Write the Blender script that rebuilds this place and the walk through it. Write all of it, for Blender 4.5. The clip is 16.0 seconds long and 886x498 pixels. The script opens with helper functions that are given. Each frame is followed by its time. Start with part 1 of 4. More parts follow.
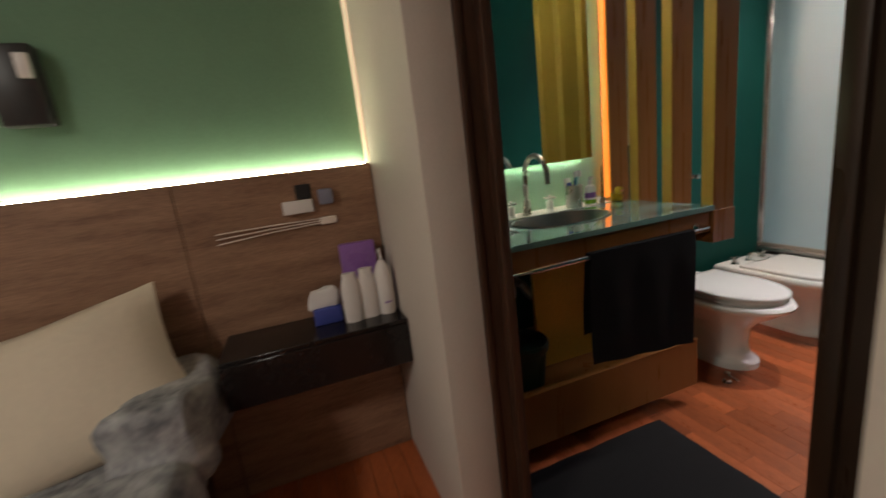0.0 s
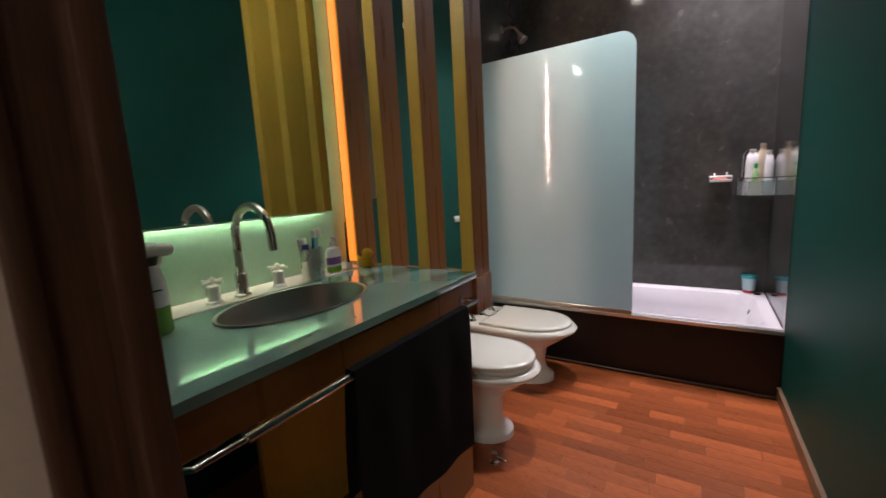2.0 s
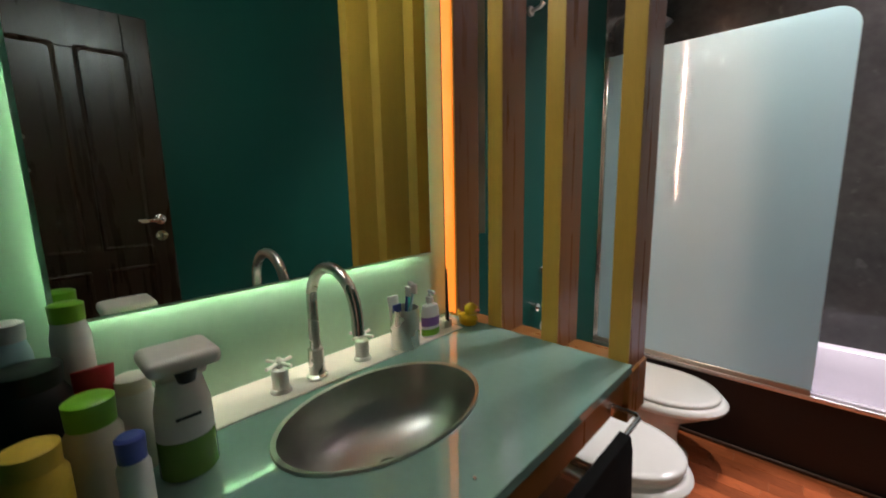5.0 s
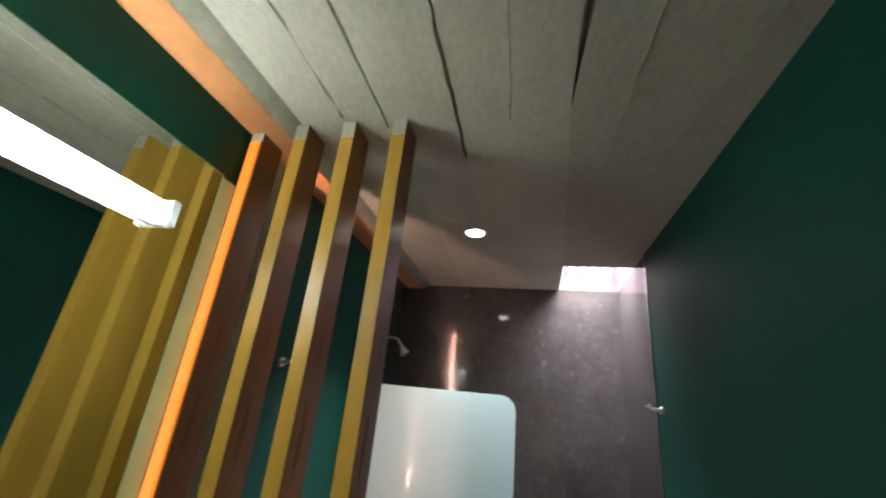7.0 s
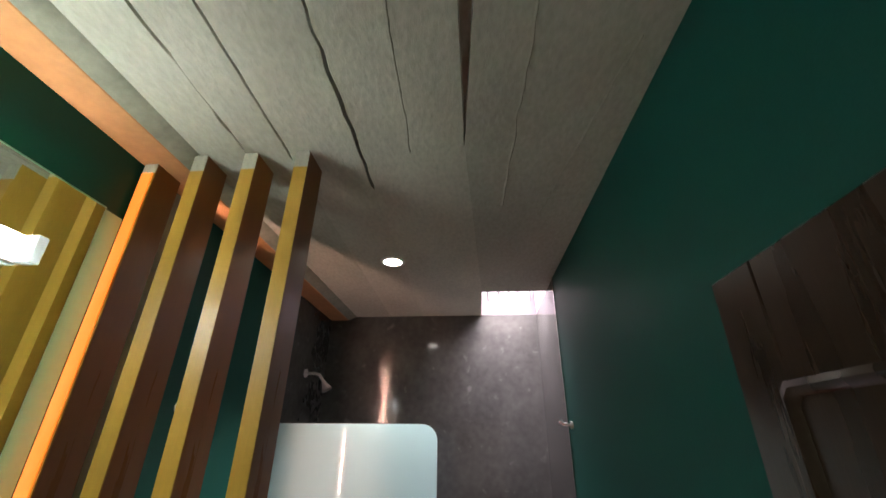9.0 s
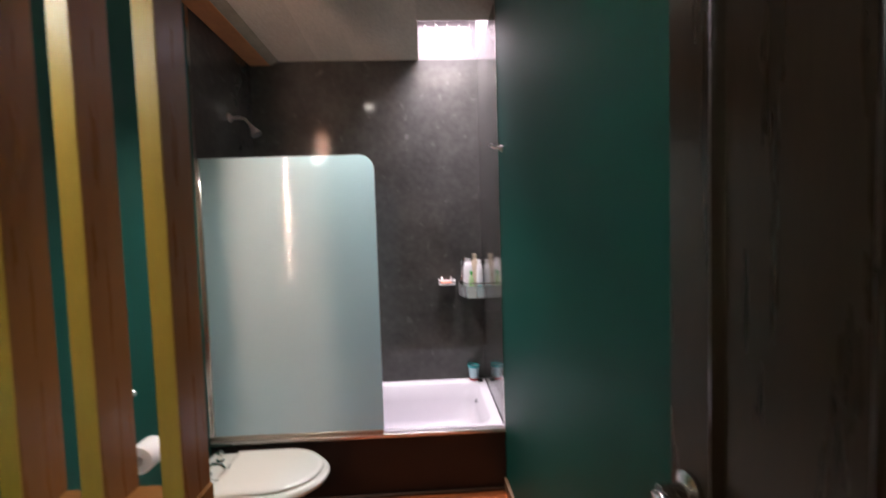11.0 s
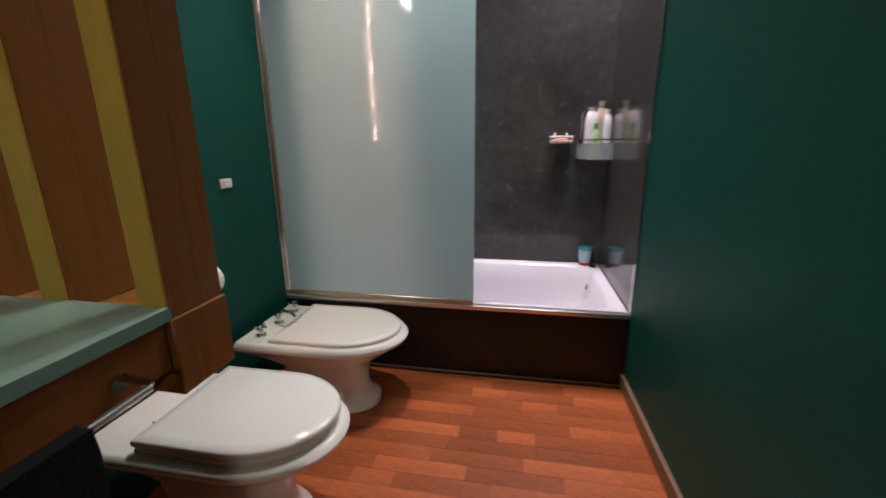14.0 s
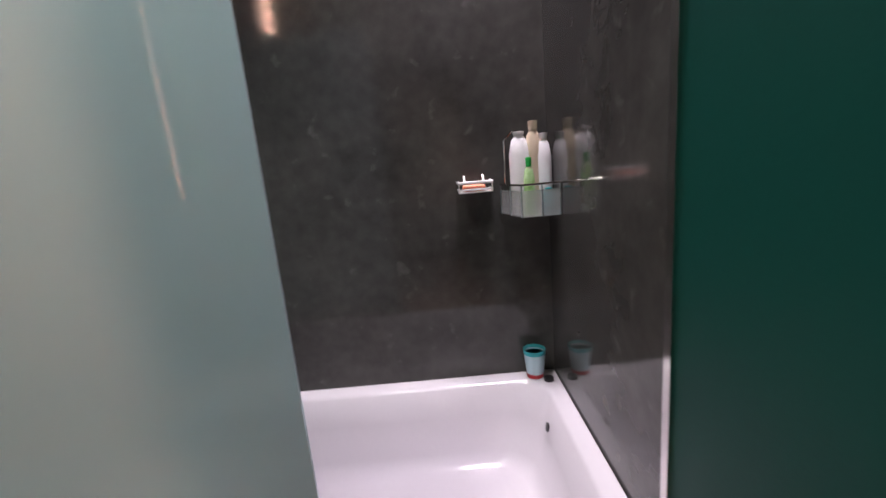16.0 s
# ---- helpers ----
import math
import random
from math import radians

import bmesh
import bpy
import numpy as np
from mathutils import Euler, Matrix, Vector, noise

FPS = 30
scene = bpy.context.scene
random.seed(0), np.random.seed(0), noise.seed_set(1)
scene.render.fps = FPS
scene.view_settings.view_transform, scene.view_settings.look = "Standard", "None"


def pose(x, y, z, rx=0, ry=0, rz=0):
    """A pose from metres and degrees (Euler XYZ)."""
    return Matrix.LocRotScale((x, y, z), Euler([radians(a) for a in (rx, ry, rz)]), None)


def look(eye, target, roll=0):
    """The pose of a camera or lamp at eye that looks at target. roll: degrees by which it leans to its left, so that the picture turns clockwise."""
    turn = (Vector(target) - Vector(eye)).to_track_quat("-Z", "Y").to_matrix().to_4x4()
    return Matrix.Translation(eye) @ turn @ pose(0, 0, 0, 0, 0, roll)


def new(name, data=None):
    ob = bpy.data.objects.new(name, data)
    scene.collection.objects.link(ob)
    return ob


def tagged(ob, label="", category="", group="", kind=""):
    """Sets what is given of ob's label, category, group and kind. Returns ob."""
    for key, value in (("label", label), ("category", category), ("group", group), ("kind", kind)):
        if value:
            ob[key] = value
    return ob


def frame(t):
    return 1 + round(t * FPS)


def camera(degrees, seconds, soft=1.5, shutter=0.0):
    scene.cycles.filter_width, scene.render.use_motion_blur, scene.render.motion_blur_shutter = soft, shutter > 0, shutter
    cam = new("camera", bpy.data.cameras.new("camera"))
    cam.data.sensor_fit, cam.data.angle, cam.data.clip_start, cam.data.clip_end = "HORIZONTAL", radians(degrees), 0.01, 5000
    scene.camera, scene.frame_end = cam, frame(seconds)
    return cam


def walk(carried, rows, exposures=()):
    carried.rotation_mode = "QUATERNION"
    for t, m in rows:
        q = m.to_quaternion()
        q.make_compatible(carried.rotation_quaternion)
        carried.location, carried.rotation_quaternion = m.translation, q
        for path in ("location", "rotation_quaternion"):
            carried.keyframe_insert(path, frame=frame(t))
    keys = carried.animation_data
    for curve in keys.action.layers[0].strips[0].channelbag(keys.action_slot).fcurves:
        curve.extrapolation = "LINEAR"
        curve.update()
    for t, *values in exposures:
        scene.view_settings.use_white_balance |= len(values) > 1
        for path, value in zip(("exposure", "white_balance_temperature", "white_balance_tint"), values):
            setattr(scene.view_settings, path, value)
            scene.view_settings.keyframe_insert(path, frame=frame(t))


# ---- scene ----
cam = camera(95.0, 16.0, 1.5, 0.4)

PATH = [
    (0, (1.827, 0.067, 1.193), (-0.019, 0.715, 0.775), -6.9),
    (0.5, (1.587, 0.164, 1.201), (-0.052, 1.257, 0.854), -5.0),
    (1, (1.453, 0.272, 1.225), (0.082, 1.694, 0.912), -2.6),
    (1.5, (1.354, 0.369, 1.204), (0.126, 1.918, 0.9), -3.4),
    (2, (1.32, 0.42, 1.197), (0.253, 2.084, 0.893), -3.1),
    (2.5, (1.247, 0.449, 1.199), (0.416, 2.243, 0.898), -2.8),
    (3, (1.212, 0.459, 1.201), (0.544, 2.318, 0.887), -2.6),
    (5.5, (0.938, 0.7, 1.49), (-0.509, 2.052, 1.216), -0.3),
    (6, (0.972, 0.62, 1.73), (-0.331, 2.129, 1.885), 3.1),
    (6.5, (1.002, 0.608, 1.857), (0.146, 2.356, 2.317), 5.2),
    (7, (1.093, 0.575, 1.918), (0.64, 2.389, 2.626), 5.9),
    (7.5, (1.17, 0.543, 1.949), (0.883, 2.341, 2.775), 4.2),
    (8, (1.194, 0.533, 1.949), (1.005, 2.286, 2.893), 2.1),
    (10.5, (1.239, 0.648, 1.665), (1.108, 2.629, 1.911), -1.3),
    (11, (1.261, 0.668, 1.555), (1.352, 2.664, 1.459), -1.8),
    (11.5, (1.339, 0.648, 1.462), (1.671, 2.599, 1.176), 0.5),
    (12, (1.314, 0.7, 1.316), (1.713, 2.611, 0.879), -1.8),
    (12.5, (1.23, 0.67, 1.192), (1.584, 2.534, 0.557), -0.4),
    (13, (1.202, 0.677, 1.165), (1.536, 2.538, 0.515), 0.5),
    (13.5, (1.216, 0.838, 1.179), (1.269, 2.782, 0.71), 0.6),
    (14, (1.19, 1.171, 1.137), (0.83, 3.072, 0.632), -0.7),
    (14.5, (1.158, 1.344, 1.157), (0.588, 3.197, 0.669), -2.6),
    (15, (1.161, 1.667, 1.173), (0.681, 3.549, 0.698), -3.8),
    (15.5, (1.214, 1.965, 1.265), (1.259, 3.914, 0.819), -1.3),
    (16, (1.295, 2.288, 1.235), (1.287, 4.247, 0.832), -5.2),
]
walk(cam, [(t, look(e, g, r)) for t, e, g, r in PATH], [(0.0, 0.08), (1.5, -0.04), (3.0, 0.08), (5.5, 0.1), (8.0, 0.1), (10.5, 0.18), (11.0, 0.22), (11.5, 0.05), (12.0, -0.06), (12.5, -0.1), (14.0, -0.12), (15.0, -0.28), (15.5, -0.1), (16.0, -0.18)])

# ---- world, lights ----
world = bpy.data.worlds.new("world")
world.use_nodes = True
scene.world = world
wn = world.node_tree
sky = wn.nodes.new("ShaderNodeTexSky")
sky.sky_type, sky.sun_disc, sky.sun_elevation, sky.sun_rotation = "NISHITA", False, radians(40), radians(120)
wn.links.new(sky.outputs[0], wn.nodes["Background"].inputs[0])
wn.nodes["Background"].inputs[1].default_value = 0.1

# plan, metres
W, TUB, BACK, H = 1.705, 3.0, 3.83, 2.85
PART0, PART1, DOORY = 0.375, 0.505, 0.6      # partition's bedroom face, frame, bathroom face
DOOR0, DOOR1 = 0.908, 1.598                      # door opening
TOP, RIM = 0.887, 0.373
HB = 0.235                                      # face of the headboard
SKYX, SKYY = 1.262, 3.25


def wx(y):
    """The right wall, which runs slightly askew."""
    return W + 0.022 * (TUB - y)



def lamp(name, kind, energy, colour, m, size=0.1, size_y=None, spot=None, spread=None):
    d = bpy.data.lights.new(name, kind)
    d.energy, d.color = energy, colour
    if kind == "AREA":
        d.size = size
        if size_y:
            d.shape, d.size_y = "RECTANGLE", size_y
    else:
        d.shadow_soft_size = size
    if spread:
        d.spread = radians(spread)
    if spot:
        d.spot_size, d.spot_blend = radians(spot), 0.9
    ob = new(name, d)
    ob.matrix_world = m
    return ob


lamp("skylight_daylight", "AREA", 41, (1.0, 0.87, 1.0), pose((SKYX + W) / 2, (SKYY + BACK) / 2, 3.11), W - SKYX - 0.02, BACK - SKYY - 0.02, spread=125)
lamp("downlight_beam", "SPOT", 112, (1.0, 0.96, 0.91), pose(0.744, 2.69, H - 0.03), 0.05, spot=92)
lamp("bedroom_lamp", "AREA", 44, (1.0, 0.95, 0.85), pose(2.55, -2.3, 2.7), 0.5)


# ---- materials ----
def mat(name, rgb, rough=0.5, metal=0.0, vary=0.12, scale=6.0, bump=0.05, fine=60.0, coat=0.0, island=0.0, emit=None, power=0.0,
        transmission=0.0, stretch=(1, 1, 1), rnd=0.0, spec=0.5, ior=1.45, rough_vary=0.1, dark=None, specks=0.0):
    m = bpy.data.materials.new(name)
    m.use_nodes = True
    nt = m.node_tree
    p = nt.nodes["Principled BSDF"]
    p.inputs["Roughness"].default_value, p.inputs["Metallic"].default_value = rough, metal
    p.inputs["Coat Weight"].default_value, p.inputs["Coat Roughness"].default_value = coat, 0.08
    p.inputs["Transmission Weight"].default_value, p.inputs["IOR"].default_value = transmission, ior
    p.inputs["Specular IOR Level"].default_value = spec
    N = nt.nodes.new
    tc, mp = N("ShaderNodeTexCoord"), N("ShaderNodeMapping")
    mp.inputs["Scale"].default_value = stretch
    nt.links.new(tc.outputs["Object"], mp.inputs[0])
    big, small = N("ShaderNodeTexNoise"), N("ShaderNodeTexNoise")
    big.inputs["Scale"].default_value, big.inputs["Detail"].default_value = scale, 4
    small.inputs["Scale"].default_value, small.inputs["Detail"].default_value = fine, 5
    for n in (big, small):
        nt.links.new(mp.outputs[0], n.inputs["Vector"])
    mix = N("ShaderNodeMath")
    mix.operation = "MULTIPLY_ADD"
    mix.inputs[1].default_value = 0.6
    sc = N("ShaderNodeMath")
    sc.operation = "MULTIPLY"
    sc.inputs[1].default_value = 0.4
    nt.links.new(small.outputs["Fac"], sc.inputs[0])
    nt.links.new(big.outputs["Fac"], mix.inputs[0])
    nt.links.new(sc.outputs[0], mix.inputs[2])
    ramp = N("ShaderNodeValToRGB")
    lo = dark or [c * (1 - vary) for c in rgb]
    hi = [min(1, c * (1 + vary)) for c in rgb]
    ramp.color_ramp.elements[0].position, ramp.color_ramp.elements[1].position = 0.3, 0.7
    ramp.color_ramp.elements[0].color, ramp.color_ramp.elements[1].color = (*lo, 1), (*hi, 1)
    nt.links.new(mix.outputs[0], ramp.inputs[0])
    out = ramp.outputs[0]
    if rnd or island:
        oi, hs, ma = N("ShaderNodeNewGeometry" if island else "ShaderNodeObjectInfo"), N("ShaderNodeHueSaturation"), N("ShaderNodeMapRange")
        ma.inputs[3].default_value, ma.inputs[4].default_value = 1 - (rnd or island), 1 + (rnd or island)
        nt.links.new(oi.outputs["Random Per Island" if island else "Random"], ma.inputs[0])
        nt.links.new(ma.outputs[0], hs.inputs["Value"])
        nt.links.new(out, hs.inputs["Color"])
        out = hs.outputs[0]
    if specks:
        sp, sr, sm = N("ShaderNodeTexNoise"), N("ShaderNodeMapRange"), N("ShaderNodeMix")
        sp.inputs["Scale"].default_value, sp.inputs["Detail"].default_value, sp.inputs["Distortion"].default_value = 11, 9, 0.3
        sr.inputs[1].default_value, sr.inputs[2].default_value, sr.inputs[4].default_value = 0.63, 0.76, specks
        sm.data_type = "RGBA"
        nt.links.new(tc.outputs["Object"], sp.inputs["Vector"])
        nt.links.new(sp.outputs["Fac"], sr.inputs[0])
        nt.links.new(sr.outputs[0], sm.inputs[0])
        nt.links.new(out, sm.inputs[6])
        sm.inputs[7].default_value = (0.3, 0.29, 0.28, 1)
        out = sm.outputs[2]
    nt.links.new(out, p.inputs["Base Color"])
    if rough_vary:
        rr = N("ShaderNodeMapRange")
        rr.inputs[3].default_value, rr.inputs[4].default_value = max(0.0, rough - rough_vary), min(1.0, rough + rough_vary)
        nt.links.new(big.outputs["Fac"], rr.inputs[0])
        nt.links.new(rr.outputs[0], p.inputs["Roughness"])
    if bump:
        b = N("ShaderNodeBump")
        b.inputs["Strength"].default_value, b.inputs["Distance"].default_value = bump, 0.004
        nt.links.new(small.outputs["Fac"], b.inputs["Height"])
        nt.links.new(b.outputs[0], p.inputs["Normal"])
    if emit:
        p.inputs["Emission Color"].default_value, p.inputs["Emission Strength"].default_value = (*emit, 1), power
    return m


GREEN = mat("dark_green_satin_paint", (0.003, 0.067, 0.051), 0.55, vary=0.1, scale=1.5, bump=0.06, fine=160, rough_vary=0.03, spec=0.25)
SAGE = mat("sage_green_paint", (0.14, 0.26, 0.17), 0.75, vary=0.12, scale=3, bump=0.1, fine=120)
CREAM = mat("cream_wall_paint", (0.66, 0.59, 0.525), 0.8, vary=0.06, scale=2, bump=0.12, fine=140)
CONCRETE = mat("board_marked_concrete", (0.47, 0.455, 0.37), 0.85, vary=0.12, scale=1.6, bump=0.6, fine=45, stretch=(1.4, 0.75, 1), dark=(0.33, 0.32, 0.255), island=0.16)
ORANGE = mat("orange_painted_plaster", (0.47, 0.21, 0.082), 0.75, vary=0.18, scale=5, bump=0.35, fine=30)
CEMENT = mat("polished_black_cement", (0.066, 0.065, 0.06), 0.1, vary=0.25, scale=4, bump=0.05, fine=22, rough_vary=0.04, spec=0.5, dark=(0.04, 0.04, 0.036), specks=0.22)
PARQUET = mat("red_brown_hardwood", (0.36, 0.094, 0.031), 0.3, vary=0.3, scale=5, bump=0.05, fine=40, stretch=(0.8, 2.6, 1), rnd=0.32, coat=0.12)
SEAM = mat("dark_floor_joint", (0.19, 0.052, 0.019), 0.4)
DARKWOOD = mat("dark_walnut_stain", (0.026, 0.014, 0.008), 0.28, vary=0.35, scale=4, rough_vary=0.05, bump=0.02, fine=35, stretch=(6, 6, 0.6), spec=0.42)
FRAMEWOOD = mat("red_brown_stained_wood", (0.06, 0.028, 0.016), 0.45, vary=0.4, scale=5, bump=0.2, fine=30, stretch=(6, 6, 0.5))
BROWN = mat("brown_lacquered_wood", (0.24, 0.098, 0.025), 0.3, vary=0.09, spec=0.4, scale=3, bump=0.08, fine=40, stretch=(8, 8, 0.5))
GOLD = mat("ochre_gold_paint", (0.5, 0.29, 0.043), 0.38, vary=0.12, scale=3, bump=0.06, fine=50, stretch=(6, 6, 0.6))
MUSTARD = mat("mustard_painted_panel", (0.68, 0.43, 0.05), 0.5, vary=0.12, scale=3)
HEADWOOD = mat("oak_grain_laminate", (0.275, 0.16, 0.1), 0.5, vary=0.4, scale=3.2, bump=0.12, fine=40, stretch=(1, 0.8, 7), dark=(0.15, 0.075, 0.045))
BACKGLASS = mat("pale_green_back_painted_glass", (0.42, 0.63, 0.45), 0.2, vary=0.05, scale=2, bump=0.0, rough_vary=0.03)
TOPGLASS = mat("sea_green_frosted_glass", (0.225, 0.355, 0.305), 0.03, vary=0.06, scale=3, bump=0.0, rough_vary=0.01, spec=0.6, coat=0.7)
TOPGLASS.node_tree.nodes["Principled BSDF"].inputs["Coat IOR"].default_value = 1.9
TOPGLASS.node_tree.nodes["Principled BSDF"].inputs["Coat Roughness"].default_value = 0.03
LEDGE = mat("pale_stone_ledge", (0.8, 0.69, 0.61), 0.35, vary=0.06)


def frosted():
    m = bpy.data.materials.new("frosted_shower_glass")
    m.use_nodes = True
    nt = m.node_tree
    nt.nodes.remove(nt.nodes["Principled BSDF"])
    N, L = nt.nodes.new, nt.links.new
    tc, no, ra = N("ShaderNodeTexCoord"), N("ShaderNodeTexNoise"), N("ShaderNodeValToRGB")
    no.inputs["Scale"].default_value, no.inputs["Detail"].default_value = 3, 6
    L(tc.outputs["Object"], no.inputs["Vector"])
    L(no.outputs["Fac"], ra.inputs[0])
    ra.color_ramp.elements[0].color, ra.color_ramp.elements[1].color = (0.74, 0.94, 0.97, 1), (0.81, 0.985, 1.0, 1)
    d, tr, g = N("ShaderNodeBsdfDiffuse"), N("ShaderNodeBsdfTranslucent"), N("ShaderNodeBsdfGlossy")
    L(ra.outputs[0], d.inputs[0])
    L(ra.outputs[0], tr.inputs[0])
    g.inputs["Roughness"].default_value = 0.03
    a, c, fr = N("ShaderNodeMixShader"), N("ShaderNodeMixShader"), N("ShaderNodeFresnel")
    a.inputs[0].default_value = 0.6
    fr.inputs[0].default_value = 1.5
    L(d.outputs[0], a.inputs[1])
    L(tr.outputs[0], a.inputs[2])
    L(fr.outputs[0], c.inputs[0])
    L(a.outputs[0], c.inputs[1])
    L(g.outputs[0], c.inputs[2])
    L(c.outputs[0], nt.nodes["Material Output"].inputs[0])
    return m


FROST = frosted()
WHITE = mat("white_glazed_ceramic", (0.78, 0.76, 0.71), 0.14, vary=0.02, scale=3, bump=0.0, rough_vary=0.04, coat=0.3)
ENAMEL = mat("white_bath_enamel", (0.68, 0.65, 0.68), 0.16, vary=0.02, scale=3, bump=0.0, rough_vary=0.04, coat=0.3)
CHROME = mat("chrome", (0.72, 0.7, 0.67), 0.14, 1.0, vary=0.03, bump=0.0, rough_vary=0.06)
SATIN = mat("satin_chrome", (0.92, 0.85, 0.82), 0.34, 1.0, vary=0.03, bump=0.0)
STEEL = mat("brushed_steel", (0.62, 0.58, 0.54), 0.28, 1.0, vary=0.1, scale=8, bump=0.04, fine=90)
BOWL = mat("satin_steel_bowl", (0.4, 0.38, 0.35), 0.36, 1.0, vary=0.05, scale=3, bump=0.0, rough_vary=0.02)
ALU = mat("bronze_aluminium", (0.55, 0.47, 0.39), 0.35, 0.8, vary=0.1)
BLACKGLOSS = mat("black_gloss_lacquer", (0.012, 0.01, 0.01), 0.18, vary=0.3, bump=0.0)
BLACKCLOTH = mat("black_terry_towel", (0.007, 0.0065, 0.007), 0.95, vary=0.3, scale=30, bump=0.8, fine=300)
BLACKPL = mat("black_plastic", (0.015, 0.014, 0.015), 0.4, vary=0.2)
WHITEPL = mat("white_plastic", (0.74, 0.7, 0.68), 0.4, vary=0.04)
BRIGHTPL = mat("glossy_white_plastic", (0.9, 0.89, 0.88), 0.3, vary=0.03)
LILAC = mat("purple_plastic_film", (0.28, 0.13, 0.42), 0.3, vary=0.15)
BLUEPL = mat("blue_plastic", (0.06, 0.08, 0.34), 0.35, vary=0.1)
LIME = mat("lime_green_plastic", (0.2, 0.46, 0.03), 0.35, vary=0.1)
LEAFG = mat("bright_green_plastic", (0.02, 0.5, 0.08), 0.35, vary=0.1)
YELLOW = mat("yellow_rubber", (0.72, 0.42, 0.01), 0.4, vary=0.06)
REDPL = mat("red_plastic", (0.55, 0.03, 0.04), 0.4, vary=0.1)
SOAP = mat("orange_soap", (0.85, 0.28, 0.15), 0.45, vary=0.08)
BEIGE = mat("beige_plastic", (0.6, 0.5, 0.36), 0.4, vary=0.06)
TEAL = mat("teal_plastic", (0.05, 0.46, 0.48), 0.4, vary=0.06)
PALEBLUE = mat("pale_blue_plastic", (0.52, 0.7, 0.74), 0.4, vary=0.06)
DARKGREENPL = mat("dark_green_plastic_bin", (0.012, 0.035, 0.022), 0.45, vary=0.2)
PAPER = mat("soft_tissue_paper", (0.78, 0.75, 0.74), 0.95, vary=0.03, bump=0.3, fine=120)
LINEN = mat("cream_cotton", (0.66, 0.57, 0.45), 0.9, vary=0.06, scale=4, bump=0.35, fine=60)
BEDDING = mat("grey_floral_bedding", (0.36, 0.36, 0.36), 0.9, vary=0.5, scale=9, bump=0.4, fine=40, dark=(0.08, 0.08, 0.1))
PLASTER = mat("grey_shaft_plaster", (0.13, 0.115, 0.12), 0.8, vary=0.08, bump=0.2, fine=40)
CLEAR = mat("clear_acrylic", (0.9, 0.93, 0.92), 0.08, vary=0.02, bump=0.0, transmission=0.72, rough_vary=0.0)
# emission stands in for warm light falling on the first slat's ochre edge
EDGEGLOW = mat("orange_edge_glow", (0.1, 0.05, 0.02), 0.5, emit=(1.0, 0.235, 0.024), power=1.35, bump=0.0)
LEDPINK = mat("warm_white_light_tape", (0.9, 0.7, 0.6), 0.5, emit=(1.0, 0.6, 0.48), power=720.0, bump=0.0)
LEDHALO = mat("neutral_light_tape", (0.9, 0.9, 0.85), 0.5, emit=(1.0, 0.95, 0.82), power=23.0, bump=0.0)
LEDCOVE = mat("cove_light_tape", (0.9, 0.9, 0.8), 0.5, emit=(1.0, 0.95, 0.66), power=32.0, bump=0.0)
CORNERGLOW = mat("cream_corner_glow", (0.5, 0.4, 0.3), 0.5, emit=(1.0, 0.75, 0.46), power=0.62, bump=0.0)
TUBE = mat("lit_diffuser", (0.9, 0.95, 0.92), 0.5, emit=(0.92, 1.0, 0.97), power=52.0, bump=0.0)
SPOTGLOW = mat("lit_downlight_lens", (1, 0.95, 0.85), 0.5, emit=(1.0, 0.92, 0.82), power=40.0, bump=0.0)
SKYPANE = mat("skylight_pane", (0.9, 0.9, 0.95), 0.5, emit=(1.0, 0.86, 0.95), power=1.6, bump=0.0)
MIRROR = mat("mirror_silver", (0.84, 0.9, 0.86), 0.01, 1.0, vary=0.0, bump=0.0, rough_vary=0.0)


# ---- mesh builders ----
def bx(lo, hi, bevel=0.0, seg=1):
    bm = bmesh.new()
    bmesh.ops.create_cube(bm, size=1)
    for v in bm.verts:
        v.co = [lo[i] + (v.co[i] + 0.5) * (hi[i] - lo[i]) for i in range(3)]
    if bevel:
        bmesh.ops.bevel(bm, geom=bm.edges[:], offset=bevel, segments=seg, affect="EDGES", profile=0.5)
    return bm


def loft(rings, cap0=True, cap1=True):
    bm = bmesh.new()
    vs = [[bm.verts.new(p) for p in r] for r in rings]
    n = len(rings[0])
    for a, b in zip(vs, vs[1:]):
        for i in range(n):
            bm.faces.new((a[i], a[(i + 1) % n], b[(i + 1) % n], b[i]))
    if cap0:
        bm.faces.new(vs[0][::-1])
    if cap1:
        bm.faces.new(vs[-1])
    bmesh.ops.recalc_face_normals(bm, faces=bm.faces)
    return bm


def ell(cx, cy, z, rx, ry, n=32):
    return [(cx + rx * math.cos(2 * math.pi * i / n), cy + ry * math.sin(2 * math.pi * i / n), z) for i in range(n)]


def lathe(cx, cy, prof, n=24, sy=1.0):
    return loft([ell(cx, cy, z, max(r, 1e-4), max(r, 1e-4) * sy, n) for r, z in prof])


def tube(path, r, n=12, closed=False):
    pts = [Vector(p) for p in path]
    rings, up = [], Vector((0.13, 0.21, 1)).normalized()
    for i, p in enumerate(pts):
        d = (pts[min(i + 1, len(pts) - 1)] - pts[max(i - 1, 0)]).normalized()
        a = d.cross(up)
        if a.length < 0.05:
            a = d.cross(Vector((1, 0, 0)))
        a.normalize()
        b = d.cross(a)
        rr = r[i] if isinstance(r, (list, tuple)) else r
        rings.append([p + rr * (math.cos(2 * math.pi * k / n) * a + math.sin(2 * math.pi * k / n) * b) for k in range(n)])
    return loft(rings)


